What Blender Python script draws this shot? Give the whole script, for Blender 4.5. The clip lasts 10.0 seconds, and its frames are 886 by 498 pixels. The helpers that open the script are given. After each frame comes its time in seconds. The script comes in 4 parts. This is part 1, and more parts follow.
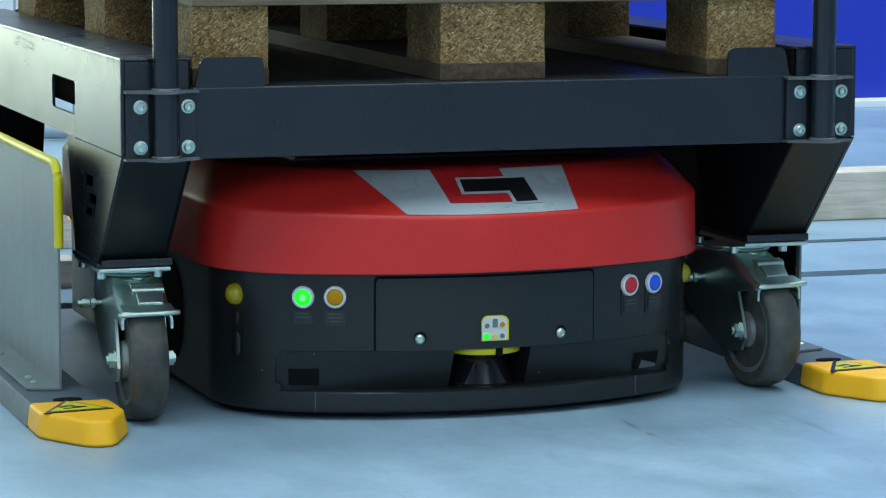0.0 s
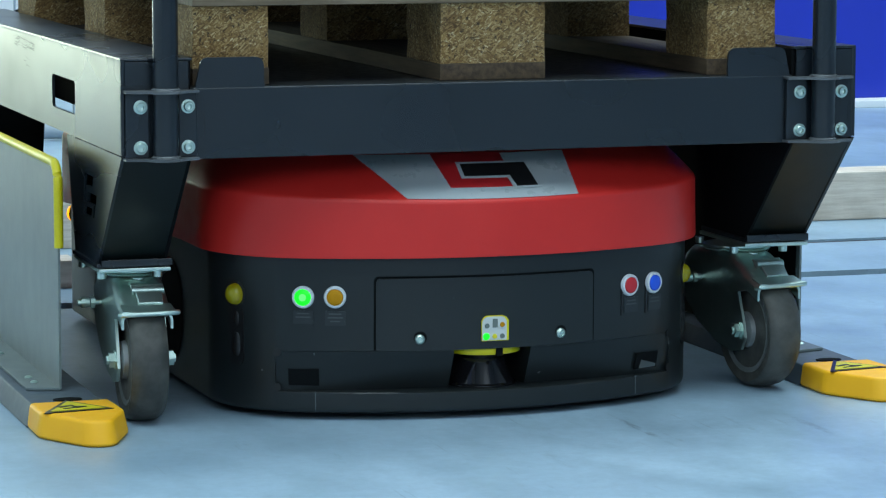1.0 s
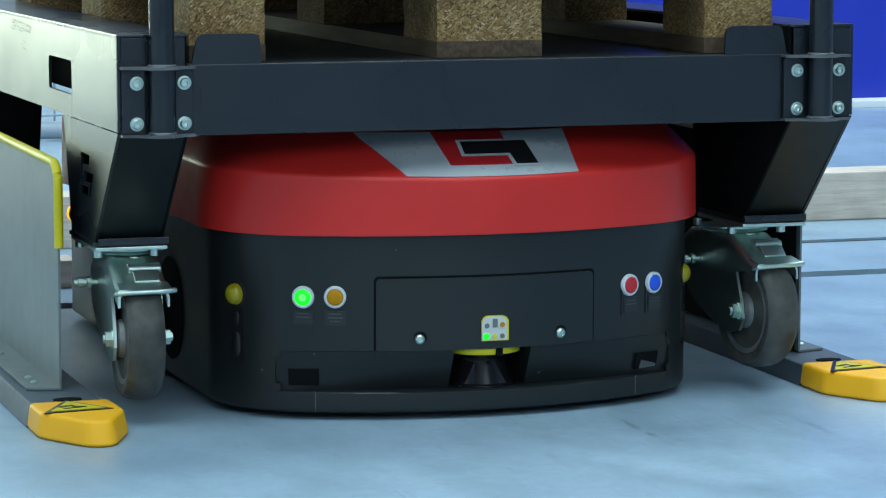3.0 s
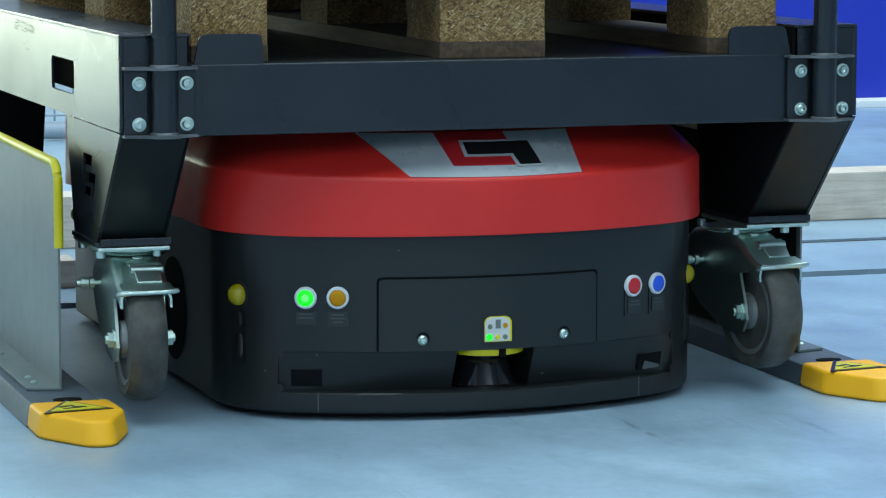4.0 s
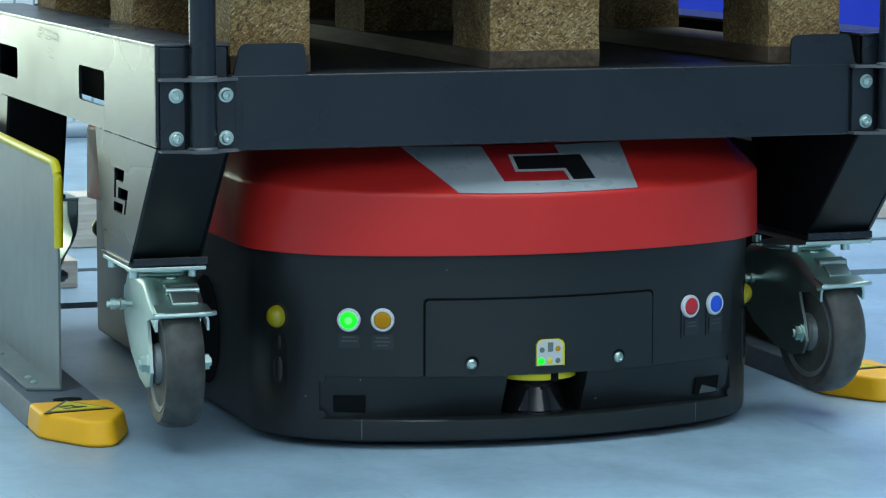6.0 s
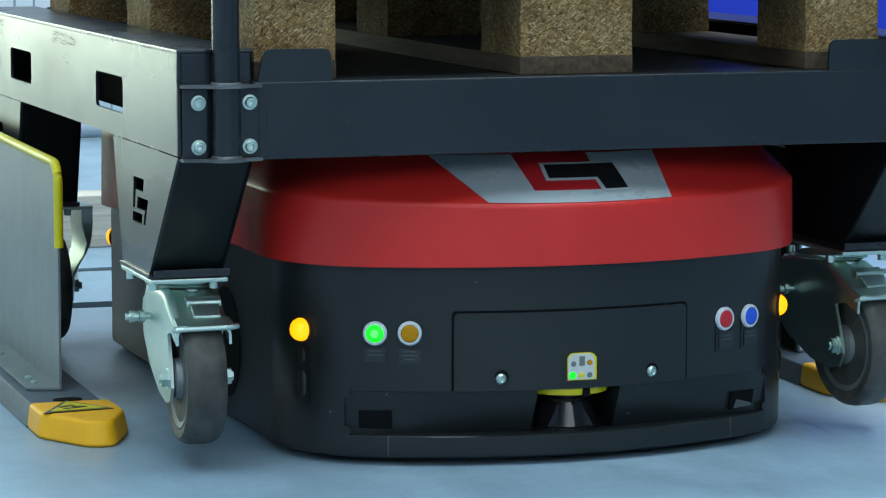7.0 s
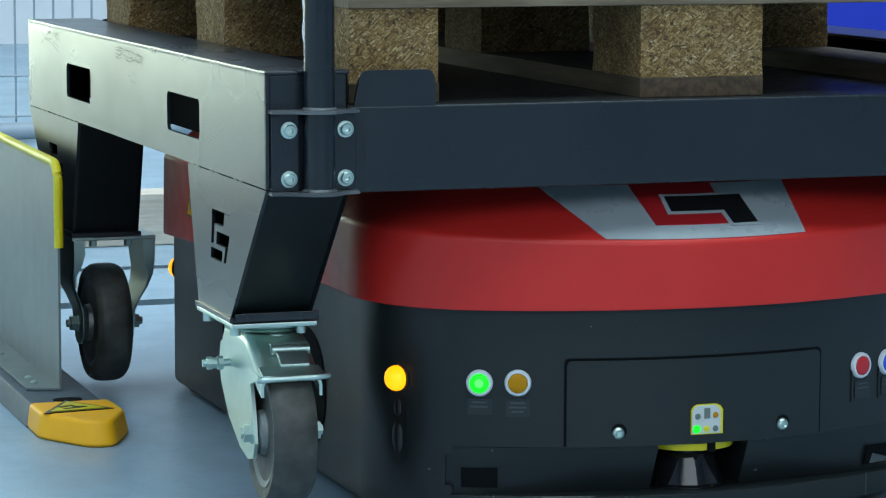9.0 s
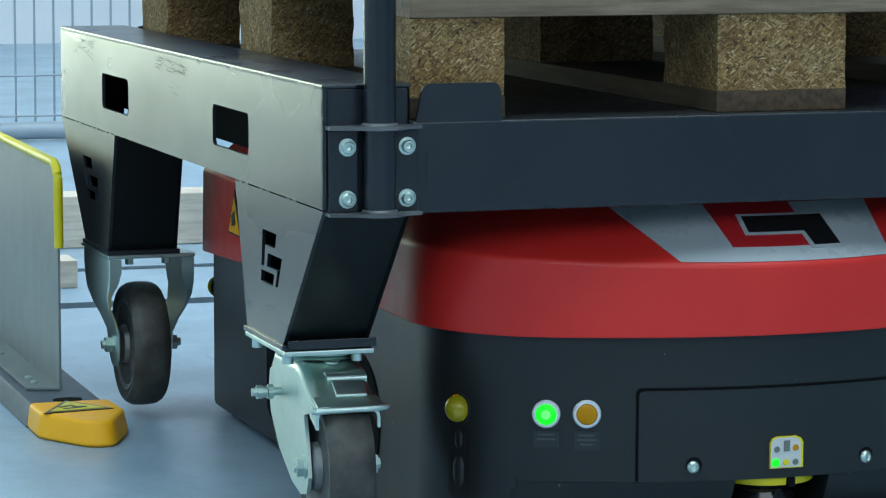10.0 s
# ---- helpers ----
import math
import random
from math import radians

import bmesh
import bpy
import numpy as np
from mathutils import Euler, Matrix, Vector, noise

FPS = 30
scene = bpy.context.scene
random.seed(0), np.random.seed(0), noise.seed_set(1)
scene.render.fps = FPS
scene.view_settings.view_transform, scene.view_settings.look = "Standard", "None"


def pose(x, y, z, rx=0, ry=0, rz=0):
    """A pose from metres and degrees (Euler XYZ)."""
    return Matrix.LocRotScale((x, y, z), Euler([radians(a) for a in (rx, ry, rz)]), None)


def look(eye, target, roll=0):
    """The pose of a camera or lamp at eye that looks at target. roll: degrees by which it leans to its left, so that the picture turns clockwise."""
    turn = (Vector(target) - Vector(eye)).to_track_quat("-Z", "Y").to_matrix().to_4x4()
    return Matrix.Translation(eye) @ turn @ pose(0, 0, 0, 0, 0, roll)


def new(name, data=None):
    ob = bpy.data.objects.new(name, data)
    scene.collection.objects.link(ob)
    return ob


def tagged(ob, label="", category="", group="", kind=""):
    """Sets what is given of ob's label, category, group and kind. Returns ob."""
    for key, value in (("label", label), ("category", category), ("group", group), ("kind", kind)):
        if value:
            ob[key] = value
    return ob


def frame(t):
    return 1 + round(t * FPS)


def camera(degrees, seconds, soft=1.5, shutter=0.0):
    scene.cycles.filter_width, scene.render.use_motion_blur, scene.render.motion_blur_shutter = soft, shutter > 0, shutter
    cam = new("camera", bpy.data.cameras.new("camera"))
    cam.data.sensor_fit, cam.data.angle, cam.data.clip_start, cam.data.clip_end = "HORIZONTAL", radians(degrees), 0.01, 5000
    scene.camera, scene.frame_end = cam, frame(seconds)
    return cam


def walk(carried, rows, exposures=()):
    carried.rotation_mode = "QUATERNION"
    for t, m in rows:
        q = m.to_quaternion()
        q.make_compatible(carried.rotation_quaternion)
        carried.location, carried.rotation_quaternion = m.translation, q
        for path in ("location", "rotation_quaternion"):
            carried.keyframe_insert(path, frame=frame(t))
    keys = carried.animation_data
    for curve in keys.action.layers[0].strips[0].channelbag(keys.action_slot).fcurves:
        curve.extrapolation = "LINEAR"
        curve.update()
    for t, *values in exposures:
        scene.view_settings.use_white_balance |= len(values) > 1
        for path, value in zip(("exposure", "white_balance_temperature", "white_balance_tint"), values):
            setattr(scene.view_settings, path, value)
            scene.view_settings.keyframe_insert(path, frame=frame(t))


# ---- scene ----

# ---- camera: on a tripod, long lens ----
cam = camera(16.354, 10.0, soft=1.2)
EYE = pose(-1.3076, -3.8096, 0.7246, 82.7915, 0, -18.2362) @ pose(0, 0, 0, 0, 0, 0.1766)
walk(cam, [(0.0, EYE), (10.0, EYE)], exposures=[(0.0, 0.0), (10.0, 0.0)])

# ---- world and large lights: area lights added for the hall's daylight ----
SUN_UP, SUN_TURN = 38, 300
world = bpy.data.worlds.new("sky")
scene.world = world
world.use_nodes = True
wn = world.node_tree
sky = wn.nodes.new("ShaderNodeTexSky")
sky.sky_type, sky.sun_disc = "NISHITA", False
sky.sun_elevation, sky.sun_rotation = radians(SUN_UP), radians(SUN_TURN)
wn.links.new(sky.outputs[0], wn.nodes["Background"].inputs[0])
wn.nodes["Background"].inputs[1].default_value = 0.12


def area(name, m, sx, sy, watts, colour):
    d = bpy.data.lights.new(name, "AREA")
    d.shape, d.size, d.size_y, d.energy, d.color = "RECTANGLE", sx, sy, watts, colour
    ob = new(name, d)
    ob.matrix_world = m
    return ob


# area lights added as daylight; no opening of roof or walls is in view
area("skylight_daylight", look((-1.0, -2.6, 6.9), (-1.0, -2.6, 0)), 8.0, 4.0, 455, (0.72, 0.925, 0.98))
area("skylight_daylight", look((3.0, 3.2, 6.9), (3.0, 3.2, 0)), 6.0, 3.0, 515, (0.76, 0.92, 1.0))
# added low at the back left for the cart side's grazing reflection
area("door_daylight", look((-2.5, 7.9, 0.95), (-2.5, 0, 0.95)), 2.4, 1.8, 120, (0.83, 1.0, 0.78))
# added behind the camera to brighten the front faces
area("window_daylight", look((-1.0, -8.8, 3.8), (-1.0, 0, 0.5)), 8.0, 2.4, 205, (0.80, 0.93, 1.0))


# ---- materials ----
class Nodes:
    """Short hand for building a node material."""

    def __init__(self, name):
        self.mat = bpy.data.materials.new(name)
        self.mat.use_nodes = True
        self.t = self.mat.node_tree
        self.b = self.t.nodes["Principled BSDF"]
        self.co = self.t.nodes.new("ShaderNodeTexCoord").outputs["Object"]

    def link(self, a, b):
        self.t.links.new(a, b)

    def noise(self, scale, detail=4.0, rough=0.55, stretch=None, co=None):
        n = self.t.nodes.new("ShaderNodeTexNoise")
        n.inputs["Scale"].default_value, n.inputs["Detail"].default_value = scale, detail
        n.inputs["Roughness"].default_value = rough
        co = co or self.co
        if stretch:
            m = self.t.nodes.new("ShaderNodeMapping")
            m.inputs["Scale"].default_value = stretch
            self.link(co, m.inputs["Vector"])
            co = m.outputs[0]
        self.link(co, n.inputs["Vector"])
        return n.outputs["Fac"]

    def ramp(self, fac, stops):
        r = self.t.nodes.new("ShaderNodeValToRGB")
        el = r.color_ramp.elements
        while len(el) < len(stops):
            el.new(0.5)
        for e, (p, c) in zip(el, stops):
            e.position, e.color = p, (c, c, c, 1) if isinstance(c, float) else (*c, 1)
        self.link(fac, r.inputs[0])
        return r.outputs[0]

    def mix(self, fac, a, b, kind="MIX"):
        m = self.t.nodes.new("ShaderNodeMix")
        m.data_type, m.blend_type = "RGBA", kind
        for sock, v in ((m.inputs[0], fac), (m.inputs[6], a), (m.inputs[7], b)):
            if isinstance(v, (int, float)):
                sock.default_value = v
            elif isinstance(v, tuple):
                sock.default_value = (*v, 1)
            else:
                self.link(v, sock)
        return m.outputs[2]

    def bump(self, fac, strength, dist):
        n = self.t.nodes.new("ShaderNodeBump")
        n.inputs["Strength"].default_value, n.inputs["Distance"].default_value = strength, dist
        self.link(fac, n.inputs["Height"])
        self.link(n.outputs[0], self.b.inputs["Normal"])

    def set(self, **kw):
        for k, v in kw.items():
            sock = self.b.inputs[k.replace("_", " ")]
            if isinstance(v, (int, float)):
                sock.default_value = v
            elif isinstance(v, tuple):
                sock.default_value = (*v, 1)
            else:
                self.link(v, sock)
        return self


def coated(name, dark, light, rough=(0.25, 0.4), grain=900, bump=0.05, ior=1.5, big=6, metal=0.0):
    """Painted or moulded surface: two shades in soft clouds, fine grain in the gloss."""
    n = Nodes(name)
    col = n.mix(n.ramp(n.noise(big, 5), [(0.35, 0.0), (0.7, 1.0)]), dark, light)
    n.set(Base_Color=col, Roughness=n.ramp(n.noise(big * 7, 5), [(0.3, rough[0]), (0.7, rough[1])]), IOR=ior, Metallic=metal)
    n.bump(n.noise(grain, 2), bump, 0.0006)
    return n.mat


def plain(name, colour, rough=0.5, metal=0.0, emit=0.0, glass=0.0):
    n = Nodes(name)
    n.set(Base_Color=n.mix(n.noise(60, 3), tuple(c * 0.88 for c in colour), colour), Roughness=rough, Metallic=metal)
    if emit:
        n.set(Emission_Color=colour, Emission_Strength=emit)
    if glass:
        n.set(Transmission_Weight=glass)
    return n.mat


def cart_paint():
    n = Nodes("anthracite_paint")
    col = n.mix(n.ramp(n.noise(7, 3), [(0.2, 0.0), (0.85, 1.0)]), (0.007, 0.011, 0.016), (0.010, 0.015, 0.021))
    n.set(Base_Color=col, IOR=1.52)
    rough = n.ramp(n.noise(7, 2, 0.5, (1, 0.5, 1)), [(0.3, 0.24), (0.75, 0.35)])
    n.set(Roughness=rough)
    n.bump(n.noise(14, 2, 0.4, (1, 0.4, 0.8)), 0.13, 0.004)
    return n.mat


def zinc():
    n = Nodes("zinc_plating")
    col = n.mix(n.noise(45, 5), (0.46, 0.585, 0.535), (0.62, 0.745, 0.69))
    n.set(Base_Color=col, Metallic=1.0, Roughness=n.ramp(n.noise(30, 4), [(0.3, 0.33), (0.7, 0.42)]))
    n.bump(n.noise(300, 3), 0.02, 0.0006)
    return n.mat


def chipboard():
    """Pressed wood chips: pale flakes lying every way in a brown ground."""
    n = Nodes("pressed_wood_chips")
    base = n.mix(n.noise(18, 5), (0.13, 0.075, 0.024), (0.33, 0.19, 0.062))
    base = n.mix(n.ramp(n.noise(13, 4), [(0.45, 0.0), (0.62, 0.7)]), base, (0.27, 0.225, 0.15))
    flakes = None
    for k, turn in enumerate(((0.12, 0.12, 0.0), (-0.22, -0.26, 0.3), (0.2, 0.48, 0.5), (0.3, -0.75, 0.2))):
        m = n.t.nodes.new("ShaderNodeMapping")
        m.vector_type = "TEXTURE"
        m.inputs["Rotation"].default_value = turn
        n.link(n.co, m.inputs["Vector"])
        m2 = n.t.nodes.new("ShaderNodeMapping")
        m2.inputs["Scale"].default_value = ((135, 230, 560), (150, 240, 600), (145, 250, 640), (160, 210, 620))[k]
        n.link(m.outputs[0], m2.inputs["Vector"])
        v = n.t.nodes.new("ShaderNodeTexVoronoi")
        v.inputs["Scale"].default_value = 1.0
        n.link(m2.outputs[0], v.inputs["Vector"])
        tone = n.ramp(v.outputs["Color"], [(0.0, (0.045, 0.025, 0.008)), (0.35, (0.16, 0.095, 0.032)), (0.62, (0.31, 0.205, 0.085)), (0.84, (0.48, 0.37, 0.20)), (1.0, (0.80, 0.72, 0.55))])
        mask = n.ramp(n.noise(120 + 30 * k, 2), [(0.47, 0.0), (0.53, 1.0)]) if k else 1.0
        flakes = tone if k == 0 else n.mix(mask, flakes, tone)
    tint = n.ramp(n.noise(16, 3), [(0.35, (0.72, 0.62, 0.48)), (0.5, (1.0, 0.92, 0.78)), (0.68, (1.05, 1.0, 0.95))])
    base = n.mix(0.80, base, flakes)
    base = n.mix(1.0, base, tint, "MULTIPLY")
    dark = n.ramp(n.noise(150, 3, 0.6), [(0.30, 1.0), (0.40, 0.0)])
    base = n.mix(dark, base, (0.040, 0.024, 0.010))
    n.set(Base_Color=base, Roughness=0.85)
    n.bump(n.mix(0.5, flakes, n.noise(90, 6, 0.65)), 0.9, 0.005)
    return n.mat


def timber(name, dark, light, along):
    """Sawn softwood with grain along one axis."""
    n = Nodes(name)
    st = {"x": (0.07, 1, 1), "y": (1, 0.07, 1)}[along]
    g = n.noise(130, 6, 0.6, st)
    col = n.mix(n.ramp(g, [(0.35, 0.0), (0.65, 1.0)]), dark, light)
    col = n.mix(n.ramp(n.noise(9, 5), [(0.4, 0.0), (0.8, 0.6)]), col, tuple(c * 0.62 for c in dark))
    n.set(Base_Color=col, Roughness=0.78)
    n.bump(g, 0.5, 0.002)
    return n.mat


def concrete():
    n = Nodes("sealed_concrete")
    big = n.ramp(n.noise(1.3, 6, 0.6), [(0.3, 0.0), (0.7, 1.0)])
    col = n.mix(big, (0.265, 0.385, 0.49), (0.375, 0.51, 0.62))
    blot = n.ramp(n.noise(7.5, 7, 0.65, (1, 0.6, 1)), [(0.42, 0.0), (0.72, 1.0)])
    col = n.mix(blot, col, (0.235, 0.335, 0.415))
    scuff = n.ramp(n.noise(16, 7, 0.7, (2.0, 0.30, 1)), [(0.62, 0.0), (0.72, 1.0)])
    col = n.mix(n.mix(0.40, (0, 0, 0), scuff), col, (0.15, 0.21, 0.26))
    fine = n.ramp(n.noise(55, 6, 0.7), [(0.35, 0.0), (0.7, 0.30)])
    col = n.mix(fine, col, (0.17, 0.25, 0.32))
    thin = n.ramp(n.noise(30, 5, 0.6, (3.0, 0.10, 1)), [(0.66, 0.0), (0.72, 0.35)])
    col = n.mix(thin, col, (0.10, 0.13, 0.16))
    # tyre drag marks along the drive lane: x, y from, y to, half width, depth of tone
    for x, y0, y1, w, k in ((0.152, -0.34, -0.05, 0.0075, 0.75), (0.172, -0.30, -0.20, 0.005, 0.5), (0.375, -0.34, -0.12, 0.010, 0.4), (-0.02, -0.42, -0.26, 0.012, 0.3), (0.29, -0.30, -0.10, 0.006, 0.3)):
        m = n.t.nodes.new("ShaderNodeMapping")
        m.inputs["Location"].default_value = (-x / w, -(y0 + y1) / (y1 - y0), 0)
        m.inputs["Scale"].default_value = (1 / w, 2 / (y1 - y0), 0)
        n.link(n.co, m.inputs["Vector"])
        g = n.t.nodes.new("ShaderNodeTexGradient")
        g.gradient_type = "QUADRATIC_SPHERE"
        n.link(m.outputs[0], g.inputs["Vector"])
        mark = n.mix(1.0, n.ramp(g.outputs["Fac"], [(0.0, 0.0), (0.25, k)]), n.ramp(n.noise(60, 5, 0.7, (1, 0.35, 1)), [(0.42, 0.0), (0.62, 1.0)]), "MULTIPLY")
        col = n.mix(mark, col, (0.09, 0.125, 0.155))
    n.set(Base_Color=col, Roughness=n.ramp(n.noise(5, 6), [(0.3, 0.30), (0.7, 0.46)]))
    n.bump(n.noise(60, 6), 0.12, 0.002)
    return n.mat


def rubber(name, dark, light):
    n = Nodes(name)
    col = n.mix(n.ramp(n.noise(30, 6), [(0.35, 0.0), (0.7, 1.0)]), dark, light)
    n.set(Base_Color=col, Roughness=n.ramp(n.noise(70, 4), [(0.3, 0.42), (0.7, 0.62)]))
    n.bump(n.noise(220, 4), 0.2, 0.001)
    return n.mat


PAINT, ZINC, CHIP = cart_paint(), zinc(), chipboard()
FLOOR = concrete()
SHELL = coated("textured_black_plastic", (0.0108, 0.0141, 0.0152), (0.0143, 0.0181, 0.0194), (0.37, 0.40), 700, 0.06, 1.43, 3)
RED = coated("red_lacquer", (0.60, 0.022, 0.018), (0.66, 0.028, 0.022), (0.34, 0.44), 500, 0.0, 1.42)
YELLOW = coated("yellow_rubber", (0.92, 0.42, 0.004), (0.97, 0.48, 0.006), (0.45, 0.6), 300, 0.15)
TRIM = coated("yellow_edge_rubber", (0.62, 0.52, 0.006), (0.75, 0.64, 0.01), (0.35, 0.5), 300, 0.1)
GUARD = coated("grey_satin_guard", (0.130, 0.165, 0.172), (0.175, 0.215, 0.220), (0.42, 0.48), 300, 0.0, 1.42, 4)
TYRE = rubber("grey_rubber", (0.036, 0.037, 0.033), (0.090, 0.089, 0.079))
RIM = coated("cast_grey_hub", (0.20, 0.215, 0.215), (0.31, 0.33, 0.33), (0.4, 0.55), 300, 0.2, 1.5, 20, 0.6)
BLACK = coated("black_plastic", (0.006, 0.006, 0.007), (0.012, 0.012, 0.013), (0.3, 0.45), 400, 0.05)
GLOSS = coated("black_gloss", (0.006, 0.006, 0.008), (0.01, 0.01, 0.012), (0.06, 0.12), 200, 0.0)
# darker copy of the cart paint, for the shaded slopes of the legs
LEG_FACE = coated("shaded_leg_paint", (0.0035, 0.0060, 0.0060), (0.006, 0.0095, 0.0095), (0.32, 0.42), 500, 0.06, 1.33)
DECK = coated("worn_deck_paint", (0.012, 0.014, 0.016), (0.034, 0.034, 0.035), (0.34, 0.52), 500, 0.05, 1.5, 11)
SILVER = coated("silver_film", (0.36, 0.40, 0.42), (0.45, 0.49, 0.50), (0.25, 0.35), 300, 0.02)
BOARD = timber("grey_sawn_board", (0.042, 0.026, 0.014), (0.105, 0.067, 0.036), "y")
BOARD_X = timber("grey_sawn_cross_board", (0.125, 0.086, 0.052), (0.25, 0.188, 0.126), "x")
BEAMWOOD = timber("pale_timber", (0.60, 0.50, 0.41), (0.80, 0.71, 0.61), "x")
WHITE = coated("white_paint", (0.74, 0.76, 0.77), (0.80, 0.82, 0.83), (0.4, 0.6), 200, 0.1, 1.5, 1)
BLUE = coated("blue_sheet", (0.012, 0.030, 0.40), (0.016, 0.040, 0.50), (0.3, 0.5), 100, 0.05, 1.5, 0.6)
GREYMETAL = coated("grey_coated_steel", (0.28, 0.34, 0.40), (0.34, 0.40, 0.46), (0.35, 0.5), 200, 0.05)
# matt black; also stands for shade in openings and inside the cart
MATT = plain("matt_black_and_shade", (0.006, 0.007, 0.008), 0.9)
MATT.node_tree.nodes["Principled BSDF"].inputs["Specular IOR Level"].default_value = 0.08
DARKSLOT = plain("dark_channel", (0.02, 0.024, 0.03), 0.6)

def nicked(mat):
    """A few small pale nicks in a moulded surface."""
    t = mat.node_tree
    b = t.nodes["Principled BSDF"]
    link = b.inputs["Base Color"].links[0]
    src = link.from_socket
    tex = t.nodes.new("ShaderNodeTexNoise")
    tex.inputs["Scale"].default_value, tex.inputs["Detail"].default_value = 120, 2
    co = t.nodes.new("ShaderNodeTexCoord")
    t.links.new(co.outputs["Object"], tex.inputs["Vector"])
    ramp = t.nodes.new("ShaderNodeValToRGB")
    ramp.color_ramp.elements[0].position, ramp.color_ramp.elements[1].position = 0.765, 0.80
    t.links.new(tex.outputs[0], ramp.inputs[0])
    m = t.nodes.new("ShaderNodeMix")
    m.data_type = "RGBA"
    t.links.new(ramp.outputs[0], m.inputs[0])
    t.links.new(src, m.inputs[6])
    m.inputs[7].default_value = (0.16, 0.17, 0.17, 1)
    t.links.new(m.outputs[2], b.inputs["Base Color"])


nicked(SHELL)


# ---- mesh helpers ----
def part(name, bm, material, parent=None, label="", shift=(0, 0, 0), smooth=40):
    """One mesh object from a bmesh, under its thing or part."""
    if any(shift):
        bmesh.ops.translate(bm, verts=bm.verts, vec=shift)
    bmesh.ops.recalc_face_normals(bm, faces=bm.faces)
    me = bpy.data.meshes.new(name)
    for f in bm.faces:
        f.smooth = True
    limit = radians(smooth)
    for e in bm.edges:
        if len(e.link_faces) == 2 and e.calc_face_angle(0) > limit:
            e.smooth = False
    bm.to_mesh(me)
    bm.free()
    me.materials.append(material)
    ob = new(name, me)
    if parent:
        ob.parent = parent
    if len(me.polygons) > 6:
        flat = ob.modifiers.new("flat_faces", "WEIGHTED_NORMAL")
        flat.keep_sharp = True
    return tagged(ob, label)


PART = part


def thing(name, label, category, group="", at=(0, 0, 0), kind=""):
    ob = new(name)
    ob.location = at
    ob.empty_display_size = 0.1
    return tagged(ob, label, category, group, kind)


def join(*bms):
    out = bms[0]
    for b in bms[1:]:
        me = bpy.data.meshes.new("tmp")
        b.to_mesh(me)
        b.free()
        out.from_mesh(me)
        bpy.data.meshes.remove(me)
    return out


def bevelled(bm, w, seg=2, limit=30):
    edges = [e for e in bm.edges if len(e.link_faces) == 2 and e.calc_face_angle(0) > radians(limit)]
    bmesh.ops.bevel(bm, geom=edges, offset=w, segments=seg, profile=0.5, affect="EDGES", clamp_overlap=True)
    return bm


def box(x0, x1, y0, y1, z0, z1, bevel=0.0, seg=2):
    bm = bmesh.new()
    bmesh.ops.create_cube(bm, size=1.0, matrix=Matrix.Translation(((x0 + x1) / 2, (y0 + y1) / 2, (z0 + z1) / 2)) @ Matrix.Diagonal((x1 - x0, y1 - y0, z1 - z0, 1)))
    return bevelled(bm, bevel, seg) if bevel else bm


def prism(points, m, depth, bevel=0.0, seg=2):
    """A flat outline (u, v) pushed depth along w; m turns (u, v, w) into place."""
    bm = bmesh.new()
    a = [bm.verts.new((u, v, 0)) for u, v in points]
    b = [bm.verts.new((u, v, depth)) for u, v in points]
    bm.faces.new(a[::-1])
    bm.faces.new(b)
    n = len(points)
    for i in range(n):
        bm.faces.new((a[i], a[(i + 1) % n], b[(i + 1) % n], b[i]))
    if bevel:
        bevelled(bm, bevel, seg)
    bmesh.ops.transform(bm, matrix=m, verts=bm.verts)
    return bm


def lathe(profile, m, seg=32):
    """Rings (radius, height) round the local z axis, closed at both ends."""
    bm = bmesh.new()
    rings = []
    for r, h in profile:
        rings.append([bm.verts.new((r * math.cos(2 * math.pi * k / seg), r * math.sin(2 * math.pi * k / seg), h)) for k in range(seg)])
    for a, b in zip(rings, rings[1:]):
        for k in range(seg):
            bm.faces.new((a[k], a[(k + 1) % seg], b[(k + 1) % seg], b[k]))
    bm.faces.new(rings[0][::-1])
    bm.faces.new(rings[-1])
    bmesh.ops.transform(bm, matrix=m, verts=bm.verts)
    return bm


def tube(path, r, seg=10, flat=1.0):
    """A round bar along points."""
    bm = bmesh.new()
    pts = [Vector(p) for p in path]
    rings = []
    for i, p in enumerate(pts):
        d = (pts[min(i + 1, len(pts) - 1)] - pts[max(i - 1, 0)]).normalized()
        up = Vector((0, 0, 1)) if abs(d.z) < 0.9 else Vector((1, 0, 0))
        u = d.cross(up).normalized()
        v = u.cross(d)
        rings.append([bm.verts.new(p + r * (math.cos(2 * math.pi * k / seg) * u + flat * math.sin(2 * math.pi * k / seg) * v)) for k in range(seg)])
    for a, b in zip(rings, rings[1:]):
        for k in range(seg):
            bm.faces.new((a[k], a[(k + 1) % seg], b[(k + 1) % seg], b[k]))
    bm.faces.new(rings[0][::-1])
    bm.faces.new(rings[-1])
    return bm


